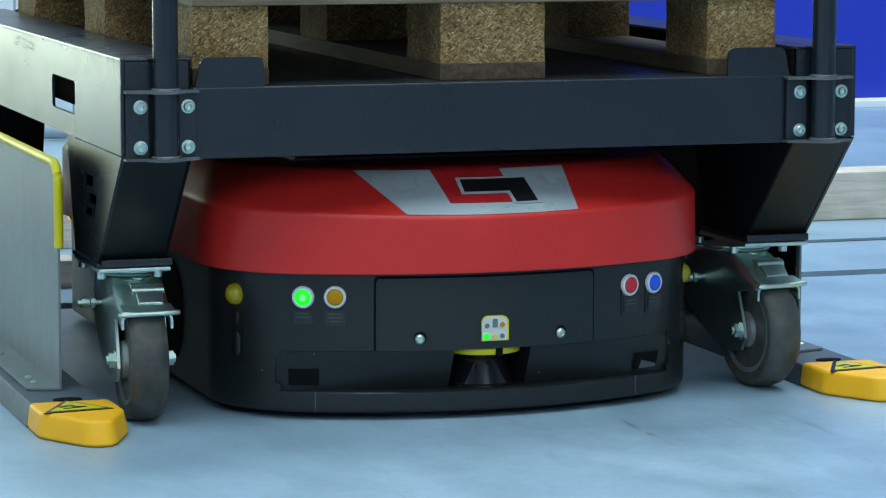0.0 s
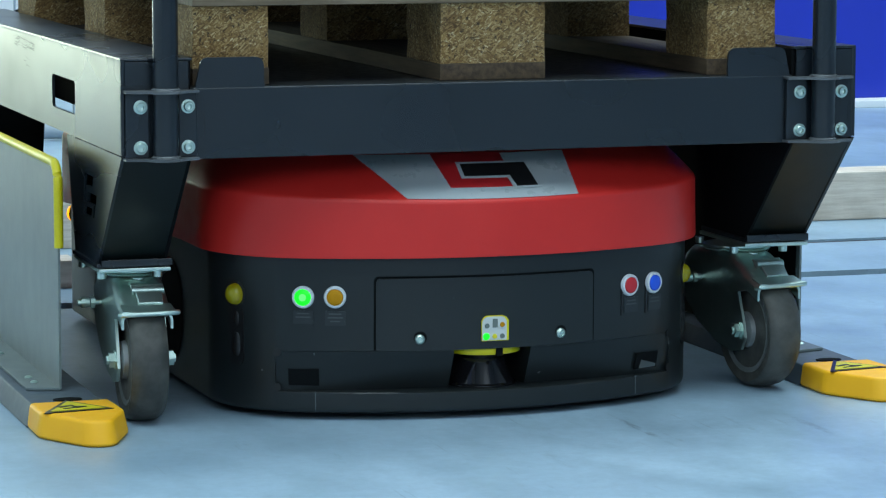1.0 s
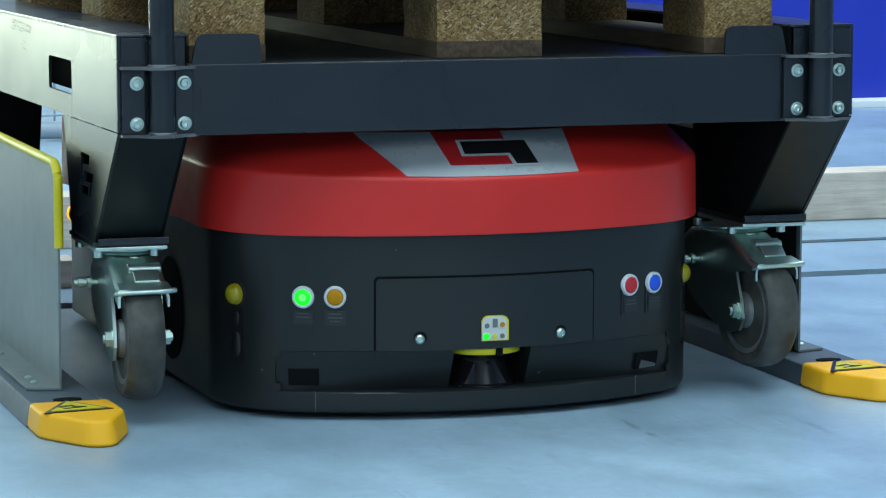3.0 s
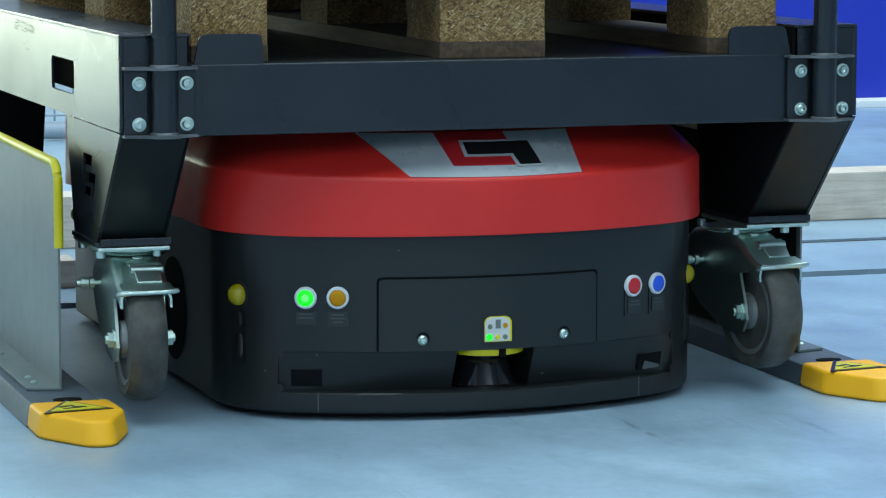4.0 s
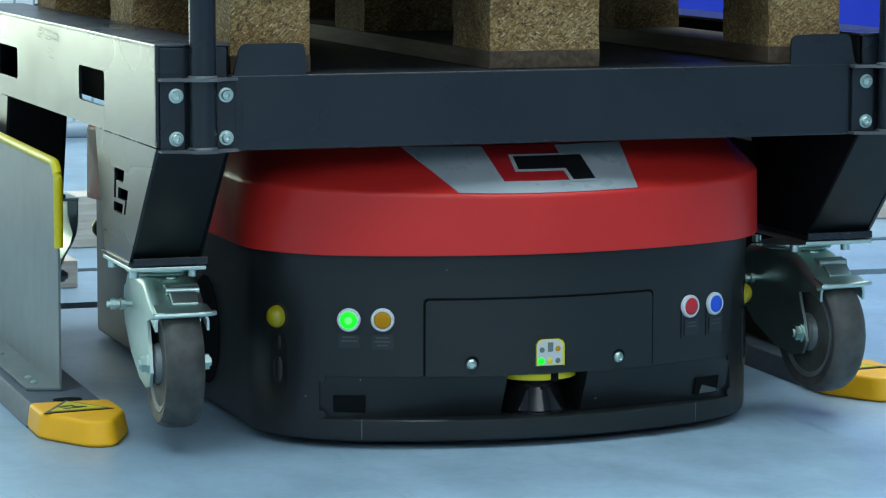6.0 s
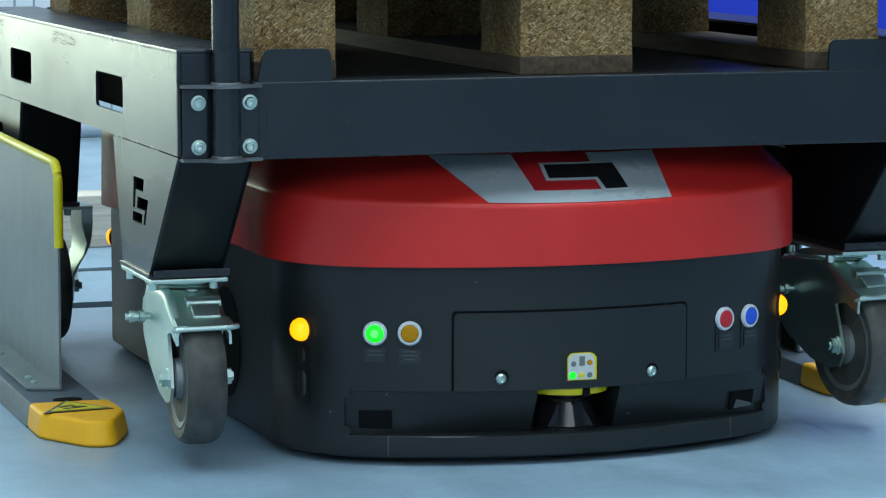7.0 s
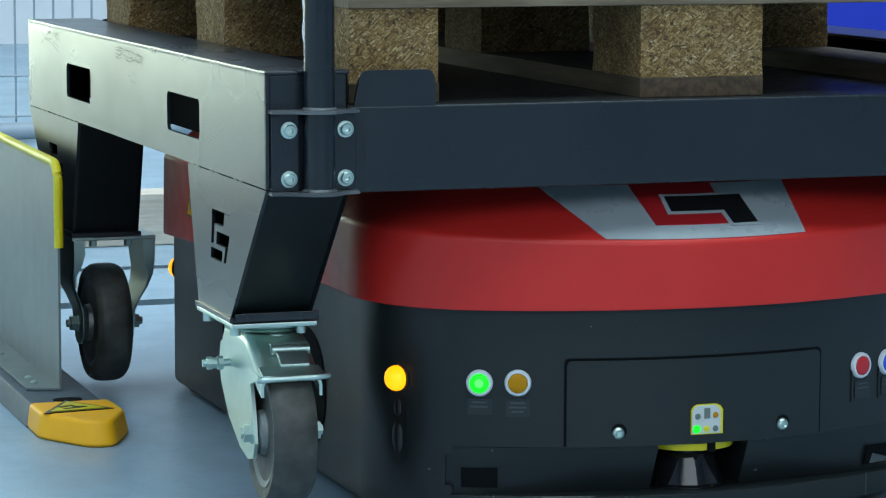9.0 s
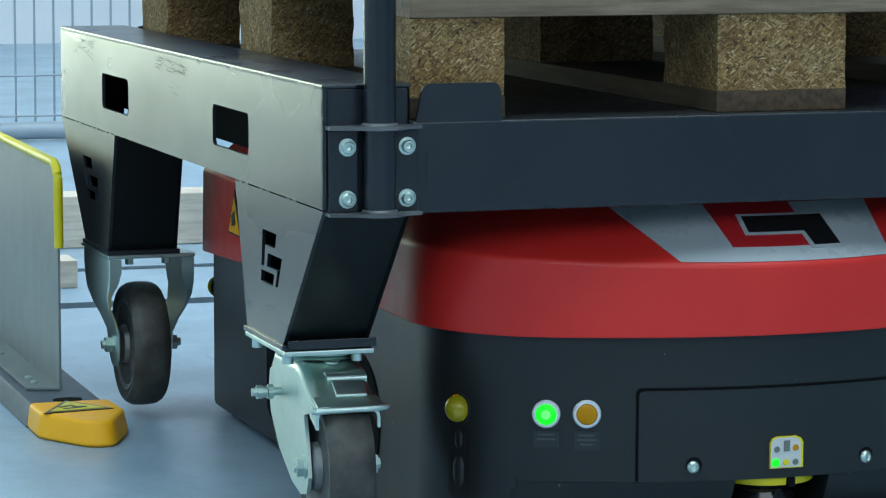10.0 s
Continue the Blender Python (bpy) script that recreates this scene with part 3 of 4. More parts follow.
def cart_leg(cart, s, rear):
    """Tapered leg folded from plate."""
    fy = (lambda y: 1.158 - y) if rear else (lambda y: y)
    out = [(-0.070, 0.3856), (0.272, 0.3856), (0.225, 0.2345), (0.080, 0.2345)]
    leg = part("leg", leg_plate([(fy(y), z) for y, z in out], s * 0.498), PAINT, cart, "tapered folded steel leg", shift=MID)
    # inner plate coloured black for the shade under the deck
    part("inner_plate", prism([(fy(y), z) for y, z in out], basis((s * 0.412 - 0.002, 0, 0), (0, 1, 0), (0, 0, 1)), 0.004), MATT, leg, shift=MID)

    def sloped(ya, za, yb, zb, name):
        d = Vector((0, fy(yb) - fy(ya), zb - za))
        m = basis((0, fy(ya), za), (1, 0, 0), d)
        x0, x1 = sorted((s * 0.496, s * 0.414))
        part(name, prism([(x0, 0), (x1, 0), (x1, d.length), (x0, d.length)], m, 0.0036, 0.0006), LEG_FACE, leg, "sloped plate in cart paint darkened for shade", shift=MID)

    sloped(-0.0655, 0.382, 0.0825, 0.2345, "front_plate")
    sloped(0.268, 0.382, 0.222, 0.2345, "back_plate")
    ys = sorted((fy(0.074), fy(0.232)))
    part("base_plate", box(s * 0.455 - 0.0475, s * 0.455 + 0.0475, *ys, 0.2285, 0.2345, 0.001), PAINT, leg, shift=MID)
    yl = sorted((fy(0.068), fy(0.074)))
    part("base_lip", box(s * 0.452 - 0.045, s * 0.452 + 0.048, *yl, 0.2300, 0.2395, 0.001), PAINT, leg, shift=MID)
    for y in (0.045, 0.150, 0.235):
        for k in (-1, 1):
            yy = fy(y) + k * 0.012
            part("weld_tab", box(s * 0.4980 - 0.0022, s * 0.4980 + 0.0022, yy - 0.007, yy + 0.007, 0.3846, 0.3885, 0.0005), PAINT, leg, shift=MID)


def rounded_tab(x0, x1, h, slant):
    r = 0.010
    pts = [(x0, 0), (x1, 0)]
    pts += [(x1 - slant[1] - r + r * math.cos(a), h - r + r * math.sin(a)) for a in (0, 0.4, 0.8, 1.2, 1.57)]
    pts += [(x0 + slant[0] + r - r * math.sin(a), h - r + r * math.cos(a)) for a in (0, 0.4, 0.8, 1.2, 1.57)]
    return pts


def load_cart():
    cart = thing("load_cart", "dark anthracite steel pallet cart on four zinc-plated casters", "cart", at=(0, 0.6, 0))
    part("deck", box(-0.408, 0.408, -0.060, 1.220, 0.4640, 0.4695, 0.001), DECK, cart, "dark sheet deck worn dull by pallets", shift=MID)
    for y, k in ((-0.068, 1), (1.226, -1)):
        ya, yb = sorted((y, y + k * 0.005))
        b = part("cross_beam", box(-0.409, 0.409, ya, yb, 0.3805, 0.4705, 0.0028, 3), PAINT, cart, shift=MID)
        yc, yd = sorted((y + k * 0.005, y + k * 0.060))
        part("flange", box(-0.409, 0.409, yc, yd, 0.3805, 0.3850), PAINT, b, shift=MID)
        for x0, x1, sl in ((-0.405, -0.3155, (0.006, 0.001)), (0.3155, 0.405, (0.001, 0.006))):
            part("pallet_stop", prism(rounded_tab(x0, x1, 0.0385, sl), basis((0, ya + 0.0045, 0.4690), (1, 0, 0), (0, 0, 1)), 0.0040, 0.0006), PAINT, b, shift=MID)
    for y in (0.20, 0.70):
        part("support_rail", box(-0.30, 0.30, y, y + 0.05, 0.3870, 0.4640, 0.002), PAINT, cart, shift=MID)
    front = cart.children[1]
    for x in (-0.3935, 0.3985):
        part("slot", join(box(x - 0.0005, x + 0.0005, -0.0686, -0.0675, 0.408, 0.440), box(x - 0.006, x, -0.0686, -0.0675, 0.408, 0.4088), box(x - 0.006, x, -0.0686, -0.0675, 0.4392, 0.440)), BLACK, front, shift=MID)
    for x in (-0.24, 0.19):
        part("slot", box(x - 0.022, x + 0.022, -0.0686, -0.0675, 0.4668, 0.4680), BLACK, front, shift=MID)
    for s in (-1, 1):
        m = basis((s * 0.498 - 0.002, 0, 0), (0, 1, 0), (0, 0, 1))
        side = part("side_beam", plate_holes(-0.070, 1.228, 0.387, 0.505, [(0.214, 0.371, 0.416, 0.461), (0.802, 0.959, 0.416, 0.461)], m, 0.004, 0.008), PAINT, cart, "box-section side beam with two hand slots", shift=MID)
        top = part("top_plate", box(s * 0.455 - 0.0455, s * 0.455 + 0.0455, -0.070, 1.228, 0.5045, 0.5085, 0.0014), PAINT, side, shift=MID)
        # black here is the unlit inside of the beam, put into the colour
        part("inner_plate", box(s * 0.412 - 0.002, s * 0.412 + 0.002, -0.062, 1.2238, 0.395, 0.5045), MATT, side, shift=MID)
        for y0, y1 in ((-0.0695, -0.0655), (1.2235, 1.2275)):
            part("end_plate", box(s * 0.455 - 0.0412, s * 0.455 + 0.0412, y0, y1, 0.386, 0.504, 0.0008), PAINT, side, shift=MID)
        part("bent_edge", join(tube([(s * 0.4968, -0.0668, 0.388), (s * 0.4968, -0.0668, 0.5055)], 0.0036, 12), tube([(s * 0.4970, -0.0668, 0.5052), (s * 0.4970, 1.225, 0.5052)], 0.0034, 12)), PAINT, side, shift=MID)
        rnd = random.Random(7 if s < 0 else 11)
        marks = bmesh.new()
        for y0, y1, z0, z1, count in ((0.50, 0.64, 0.484, 0.498, 44), (1.01, 1.13, 0.476, 0.498, 30), (0.54, 0.58, 0.460, 0.482, 3)):
            for _ in range(count):
                y, z = rnd.uniform(y0, y1), rnd.uniform(z0, z1)
                l, w, a = rnd.uniform(0.006, 0.028), rnd.uniform(0.0002, 0.0006), rnd.gauss(0.05, 0.28)
                du, dv = Vector((0, math.cos(a), math.sin(a) * 0.6)) * l, Vector((0, -math.sin(a), math.cos(a))) * w
                c0 = Vector((s * 0.5003, y, z))
                marks.faces.new([marks.verts.new(c0 + p) for p in (-du, -dv, du, dv)])
        tagged(part("scuff_marks", marks, DARKSLOT, side, "dark scuff marks", shift=MID), kind="stuff")
        # clamp that holds the push bar's upright
        px = s * 0.4465
        cl = part("post_clamp", join(box(px - 0.049, px - 0.0185, -0.0755, -0.0695, 0.384, 0.4655, 0.002), box(px + 0.0185, px + 0.042, -0.0755, -0.0695, 0.384, 0.4655, 0.002)), PAINT, cart, "bolted clamp plates for the upright", shift=MID)
        for z in (0.3815, 0.4655):
            pts = [(px - 0.051, -0.068), (px - 0.051, -0.086), (px - 0.030, -0.092), (px - 0.012, -0.106), (px + 0.012, -0.106), (px + 0.026, -0.092), (px + 0.042, -0.088), (px + 0.042, -0.068)]
            part("collar", prism(pts, pose(0, 0, z), 0.0032, 0.0008), PAINTED_EDGE, cl, shift=MID)
        for z in (0.3847, 0.4687):
            bead = lathe([(0.0150, -0.0005), (0.0182, 0.0002), (0.0178, 0.0018), (0.0160, 0.0034)], pose(px, -0.0845, z), 36)
            for q in bead.verts:
                q.co += Vector((q.co.x - px, q.co.y + 0.0845, 0)) * 0.09 * noise.noise(q.co * 260)
            part("weld_bead", bead, PAINTED_EDGE, cl, shift=MID)
        for x in (s * 0.4768, s * 0.4164):
            for z in (0.4480, 0.3974):
                bolt_head(cl, x, -0.0755, z)
        part("upright", lathe([(0.0150, 0.380), (0.0158, 0.382), (0.0158, 1.195), (0.0150, 1.2)], pose(px, -0.0845, 0), 28), PAINT, cart, "round tubular upright", shift=MID)
        for rear in (False, True):
            cart_leg(cart, s, rear)
        swivel_caster(cart, s)
        fixed_caster(cart, s)
    part("push_bar", tube([(-0.4465, -0.0845, 1.2), (-0.44, -0.0845, 1.22), (0.44, -0.0845, 1.22), (0.4465, -0.0845, 1.2)], 0.0158, 20), PAINT, cart, shift=MID)
    return cart


PAINTED_EDGE = coated("worn_painted_edge", (0.030, 0.035, 0.040), (0.14, 0.15, 0.16), (0.3, 0.45), 300, 0.1)


# ---- the pallet ----
def pallet():
    p = thing("wooden_pallet", "wooden pallet with pressed wood chip blocks on a cart deck", "pallet", at=(0, 0.6, 0))
    rows = ((-0.4, -0.3, "a"), (-0.0725, 0.0725, "b"), (0.3, 0.4, "c"))
    y0 = -0.0325
    for k, (xa, xb, _) in enumerate(rows):
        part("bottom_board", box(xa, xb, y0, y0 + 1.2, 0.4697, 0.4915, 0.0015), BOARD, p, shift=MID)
        for a in (0.0, 0.5275, 1.055):
            b = box(xa + 0.001, xb - 0.001, y0 + a + 0.001, y0 + a + 0.144, 0.4915, 0.5695)
            bmesh.ops.subdivide_edges(b, edges=b.edges, cuts=9, use_grid_fill=True)
            for v in b.verts:
                v.co += 0.0022 * noise.noise_vector(v.co * 55 + Vector((k * 7, a * 11, 0))) * Vector((1, 1, 0.25)).length * 0.6
            part("block", b, CHIP, p, "pressed wood chip block", shift=MID)
    for k, a in enumerate((0.0, 0.5275, 1.055)):
        part("cross_board", box(-0.4, 0.4, y0 + a - (0.003 if k == 0 else 0), y0 + a + 0.145, 0.5697, 0.5915, 0.0015), BOARD_X, p, shift=MID)
    # unseen top boards, widened almost edge to edge to block light from above
    for xa, w in ((-0.4, 0.158), (-0.2405, 0.158), (-0.079, 0.158), (0.0825, 0.158), (0.242, 0.158)):
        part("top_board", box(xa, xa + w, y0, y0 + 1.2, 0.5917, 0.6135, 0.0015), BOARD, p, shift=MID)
    return p


# ---- the low guided vehicle ----
BEND_X, SIDE_X = 0.240, 0.336
BEND_A = math.atan(1.76 * BEND_X)
BEND_R = (SIDE_X - BEND_X) / (1 - math.sin(BEND_A))
BEND_C = (SIDE_X - BEND_R, -0.055 + 0.88 * BEND_X ** 2 + BEND_R * math.cos(BEND_A))
LID_OUT = 0.0120


def plan(out=0.0, n=15):
    """Plan of the vehicle: gently curved front, wide round front corners, square tail; (x, y) right round, pushed out by out."""
    front = [(x, front_y(x)) for x in [-BEND_X + BEND_X * k / n for k in range(2 * n + 1)]]
    turns = [BEND_A + (math.pi / 2 - BEND_A) * k / 12 for k in range(1, 13)]
    corner = [(BEND_C[0] + BEND_R * math.sin(a), BEND_C[1] - BEND_R * math.cos(a)) for a in turns]
    one = [(-x, y) for x, y in reversed(corner)] + front + corner
    back = [(x * 1.039, 1.030 - (y + 0.055) * 0.25) for x, y in reversed(one)]
    pts = one + [(0.338, 0.3), (0.343, 0.6)] + back + [(-0.343, 0.6), (-0.338, 0.3)]
    if out:
        res = []
        for i, p in enumerate(pts):
            a, b = Vector(pts[i - 1]), Vector(pts[(i + 1) % len(pts)])
            d = (b - a).normalized()
            res.append((p[0] + d.y * out, p[1] - d.x * out))
        pts = res
    return pts


def side_x(y):
    """Half width of the body along its straight side."""
    ends = ((BEND_C[1], SIDE_X), (0.3, 0.338), (0.6, 0.343), (0.981, 0.349))
    for (ya, xa), (yb, xb) in zip(ends, ends[1:]):
        if y <= yb:
            break
    return xa + (xb - xa) * (y - ya) / (yb - ya)


def front_y(x):
    a = abs(x)
    return -0.055 + 0.88 * x * x if a <= BEND_X else BEND_C[1] - math.sqrt(BEND_R ** 2 - (a - BEND_C[0]) ** 2)


def front_turn(x):
    """How far the front has turned away at x, as a slope."""
    a = abs(x)
    k = 1.76 * a if a <= BEND_X else (a - BEND_C[0]) / math.sqrt(BEND_R ** 2 - (a - BEND_C[0]) ** 2)
    return math.copysign(k, x)


def on_front(x, z, proud=0.0):
    """A frame on the curved front: u along it, v up, w out of it."""
    u = Vector((1, front_turn(x), 0)).normalized()
    n = Vector((u.y, -u.x, 0))
    o = Vector((x, front_y(x), z)) + n * proud
    return basis(o, u, (0, 0, 1))


def shell_rings(rings):
    """Skin through rings of equal count, closed at top and bottom."""
    bm = bmesh.new()
    vs = [[bm.verts.new((x, y, z)) for x, y, z in ring] for ring in rings]
    n = len(vs[0])
    for a, b in zip(vs, vs[1:]):
        for k in range(n):
            bm.faces.new((a[k], a[(k + 1) % n], b[(k + 1) % n], b[k]))
    bm.faces.new(vs[0][::-1])
    bm.faces.new(vs[-1])
    return bm


def body_shell():
    """Body with the scanner slot let into its front."""
    base = plan()
    cut = sorted({*(p[0] for p in base if p[1] < 0.030), -0.276, -0.2745, 0.2745, 0.276, -0.0530, -0.0515, 0.0515, 0.0530})
    k = next(i for i, p in enumerate(base) if p[1] < 0.030)
    lead = base[:k]
    tail = base[k + sum(1 for p in base if p[1] < 0.030):]
    ring = lead + [(x, front_y(x)) for x in cut] + tail

    def level(z, slot, bay, inset=0.0):
        out = []
        for x, y in ring:
            d = 0.0
            if y < 0.03 and abs(x) < 0.2755:
                d = slot * (0.22 + 0.78 * min(1.0, (0.2755 - abs(x)) / 0.17))
                if abs(x) < 0.0522:
                    d = bay
            out.append((x * (1 - inset), 0.45 + (y - 0.45) * (1 - inset) + d, z))
        return out

    return shell_rings([level(0.009, 0, 0, 0.012), level(0.012, 0, 0, 0.003), level(0.017, 0, 0), level(0.0355, 0, 0), level(0.0370, 0.002, 0.002),
                        level(0.0374, 0.028, 0.12), level(0.050, 0.0218, 0.12), level(0.070, 0.0118, 0.12), level(0.086, 0.004, 0.12), level(0.0905, 0.003, 0.12), level(0.0915, 0.0, 0.0), level(0.262, 0, 0)])


def push_button(v, x, z, material, label):
    ring = part("push_button", lathe([(0.0146, 0), (0.0146, 0.003), (0.0132, 0.0048), (0.0112, 0.0050), (0.0106, 0.0035)], on_front(x, z), 32), BEZEL, v, label, shift=MID)
    part("lens", lathe([(0.0105, 0.002), (0.0105, 0.0050), (0.009, 0.0062), (0.004, 0.0068)], on_front(x, z), 28), material, ring, shift=MID)
    if material is GREEN_ON:
        part("lamp_core", lathe([(0.0050, 0.0064), (0.0046, 0.0072), (0.002, 0.0076)], on_front(x, z), 20), GREEN_CORE, ring, shift=MID)


BEZEL = plain("pale_bezel", (0.70, 0.74, 0.78), 0.35)
GREEN_ON = plain("green_lamp_lit", (0.004, 0.80, 0.012), 0.4, 0, 1.1)
GREEN_CORE = plain("green_lamp_core", (0.10, 0.92, 0.12), 0.4, 0, 1.1)
AMBER = plain("amber_button", (0.52, 0.235, 0.002), 0.5)
RED_B = plain("red_button", (0.60, 0.020, 0.030), 0.35)
BLUE_B = plain("blue_button", (0.015, 0.10, 0.75), 0.35)
AMBER.node_tree.nodes["Principled BSDF"].inputs["Specular IOR Level"].default_value = 0.2
LABEL = plain("dark_label", (0.0145, 0.018, 0.021), 0.38)
PRINT = plain("grey_print", (0.085, 0.095, 0.10), 0.5)
DIM_PRINT = plain("faded_grey_print", (0.060, 0.068, 0.068), 0.6)
YELLOW_P = plain("yellow_plastic", (0.80, 0.68, 0.01), 0.35)
LCD = plain("grey_display", (0.16, 0.19, 0.17), 0.25)
LIGHT_PATCH = plain("grey_light_patch", (0.075, 0.085, 0.085), 0.2)
FILM = plain("pale_film", (0.62, 0.64, 0.62), 0.4)
DOME = plain("yellow_lamp_lens", (0.36, 0.30, 0.006), 0.20)
GLOW = plain("amber_glow", (1.0, 0.36, 0.002), 0.4, 0, 1.75)


def label_plate(v, x, z, w, h, lines):
    pl = part("label_plate", prism([(-w / 2, -h / 2), (w / 2, -h / 2), (w / 2, h / 2), (-w / 2, h / 2)], on_front(x, z), 0.0010, 0.0003), LABEL, v, "small dark label with grey print", shift=MID)
    bars = []
    for k in range(lines):
        ww = w * (0.62, 0.74, 0.5, 0.66)[k % 4]
        zz = h * 0.30 - k * 0.0048
        bars.append(prism([(-ww / 2, zz - 0.0009), (ww / 2, zz - 0.0009), (ww / 2, zz + 0.0009), (-ww / 2, zz + 0.0009)], on_front(x, z, 0.0010), 0.0004))
    part("print", join(*bars), DIM_PRINT, pl, shift=MID)


LAMPS = []


def flashing_lamp(v, x, y, z):
    """A flashing lamp, made as a drum turned on an upright axle; one half glows, the other is plain yellow lens."""
    drum = new("lamp")
    drum.parent = v
    drum.location = (x, y - 0.6, z)
    tagged(drum, "round yellow flashing signal lamp")
    for name, mat, a0 in (("plain_half", DOME, 0.0), ("lit_half", GLOW, math.pi)):
        bm = bmesh.new()
        prof = [(0.002, 0.0140), (0.0060, 0.0128), (0.0100, 0.0100), (0.0128, 0.0056), (0.0138, 0.0), (0.0128, -0.0056), (0.0100, -0.0100), (0.0060, -0.0128), (0.002, -0.0140)]
        rings = [[bm.verts.new((r * math.cos(a0 + math.pi * k / 14), r * math.sin(a0 + math.pi * k / 14), h)) for k in range(15)] for r, h in prof]
        for a, b in zip(rings, rings[1:]):
            for k in range(14):
                bm.faces.new((a[k], a[k + 1], b[k + 1], b[k]))
        bm.faces.new(rings[0])
        bm.faces.new(rings[-1][::-1])
        bm.faces.new([r[0] for r in rings] + [r[-1] for r in reversed(rings)])
        part(name, bm, mat, drum)
    LAMPS.append(drum)
    return drum


def guided_vehicle():
    v = thing("guided_vehicle", "low black automated guided vehicle with a red lifting lid", "guided vehicle", at=(0, 0.6, 0))
    part("body", body_shell(), SHELL, v, "black textured moulded body", shift=MID, smooth=38)

    # front hatch with its screws and the safety scanner's display
    def hatch(x0, x1, z0, z1, proud, r=0.006, n=32):
        bm = bmesh.new()
        top, bot = [], []
        rows = []
        for d in (proud, -0.002):
            row_t, row_b = [], []
            for k in range(n + 1):
                x = x0 + r * k / 6 if k <= 6 else x1 - r * (n - k) / 6 if k >= n - 6 else x0 + r + (x1 - x0 - 2 * r) * (k - 6) / (n - 12)
                e = max(0.0, r - min(x - x0, x1 - x))
                dz = r - math.sqrt(max(0.0, r * r - e * e)) if e > 0 else 0.0
                q = on_front(x, 0, d).translation
                row_t.append(bm.verts.new((q.x, q.y, z1 - dz)))
                row_b.append(bm.verts.new((q.x, q.y, z0)))
            rows.append((row_t, row_b))
        (at, ab), (bt, bb) = rows
        for k in range(n):
            bm.faces.new((at[k], at[k + 1], ab[k + 1], ab[k]))
            bm.faces.new((bt[k + 1], bt[k], bb[k], bb[k + 1]))
            bm.faces.new((at[k + 1], at[k], bt[k], bt[k + 1]))
            bm.faces.new((ab[k], ab[k + 1], bb[k + 1], bb[k]))
        bm.faces.new((at[0], ab[0], bb[0], bt[0]))
        bm.faces.new((at[n], bt[n], bb[n], ab[n]))
        return bm

    part("hatch_gap", hatch(-0.1574, 0.1459, 0.0925, 0.1891, 0.0006), MATT, v, shift=MID)
    h = part("hatch", hatch(-0.1545, 0.1430, 0.0917, 0.1862, 0.0022), SHELL, v, "black front hatch with two screws", shift=MID)
    for x in (-0.0995, 0.0935):
        s = part("screw", lathe([(0.0068, 0), (0.0068, 0.002), (0.0058, 0.004), (0.0037, 0.005), (0.0025, 0.0032)], on_front(x, 0.1068, 0.002), 22), ZINC, h, shift=MID)
        part("screw_seat", lathe([(0.0088, 0), (0.0084, 0.0008)], on_front(x + 0.001, 0.1085, 0.0018), 22), MATT, s, shift=MID)
    rp = [(-0.0185, -0.0165), (0.0185, -0.0165), (0.0185, 0.010), (0.0155, 0.0145), (0.011, 0.0165), (-0.011, 0.0165), (-0.0155, 0.0145), (-0.0185, 0.010)]
    d = part("scanner_display", prism(rp, on_front(0.0, 0.1187, 0.002), 0.003, 0.0008), YELLOW_P, h, "small status display with a lit green lamp", shift=MID)
    part("display_film", prism([(u * 0.91 - 0.0014, w * 0.94) for u, w in rp], on_front(0.0, 0.1187, 0.005), 0.0005), FILM, d, shift=MID)
    part("display_window", prism([(-0.004, 0.001), (0.003, 0.001), (0.003, 0.0125), (-0.004, 0.0125)], on_front(0, 0.1187, 0.0055), 0.0005), LCD, d, shift=MID)
    for u, w, mat in ((-0.0125, -0.0105, GREEN_ON), (-0.001, -0.0105, YELLOW_P), (0.0095, -0.0105, LCD), (-0.0115, 0.0035, LCD), (0.0095, 0.0045, AMBER)):
        part("indicator", lathe([(0.0048 if mat is GREEN_ON else 0.0034, 0), (0.003, 0.0012)], on_front(0, 0.1187, 0.0055) @ pose(u, w, 0), 14), mat, d, shift=MID)

    # laser scanner in its bay
    sc = part("laser_scanner", lathe([(0.047, 0.0376), (0.047, 0.0395), (0.043, 0.0415), (0.031, 0.0735), (0.034, 0.0785), (0.046, 0.0815)], pose(0, 0.003, 0), 40), GLOSS, v, "black glossy laser scanner with a yellow cap", shift=MID)
    part("scanner_cap", lathe([(0.048, 0.0810), (0.0535, 0.0822), (0.0545, 0.0900), (0.050, 0.0912)], pose(0, 0.003, 0), 40), YELLOW_P, sc, "yellow scanner cap", shift=MID)
    part("scanner_rib", box(0.004, 0.013, -0.0545, -0.046, 0.0805, 0.0914, 0.001), MATT, sc, shift=MID)
    for x, nx in ((-0.244, -1), (0.238, 1)):
        m = on_front(x, 0.0565, -0.0070) @ pose(0, 0, -0.0012, 9.5)
        part("sensor_window", prism([(-0.020, -0.0110), (0.020, -0.0110), (0.020, 0.0110), (-0.020, 0.0110)], m, 0.0035, 0.0006), MATT, v, "small black rectangular sensor opening", shift=MID)
        if nx > 0:
            # grey patch painted for the light that shows in this opening
            part("slot_lens", prism([(-0.013, -0.0100), (0.018, -0.0100), (0.018, -0.0060), (-0.010, 0.0020)], m, 0.0041), LIGHT_PATCH, v, "grey patch painted for light in the sensor opening", shift=MID)
    for x in (-0.2735, 0.2735):
        for z in (0.0885, 0.0425):
            part("slot_end", lathe([(0.0055, 0), (0.0055, 0.0008)], on_front(x, z, 0.0) @ pose(0, 0, 0.0002), 14), BLACK, v, shift=MID)
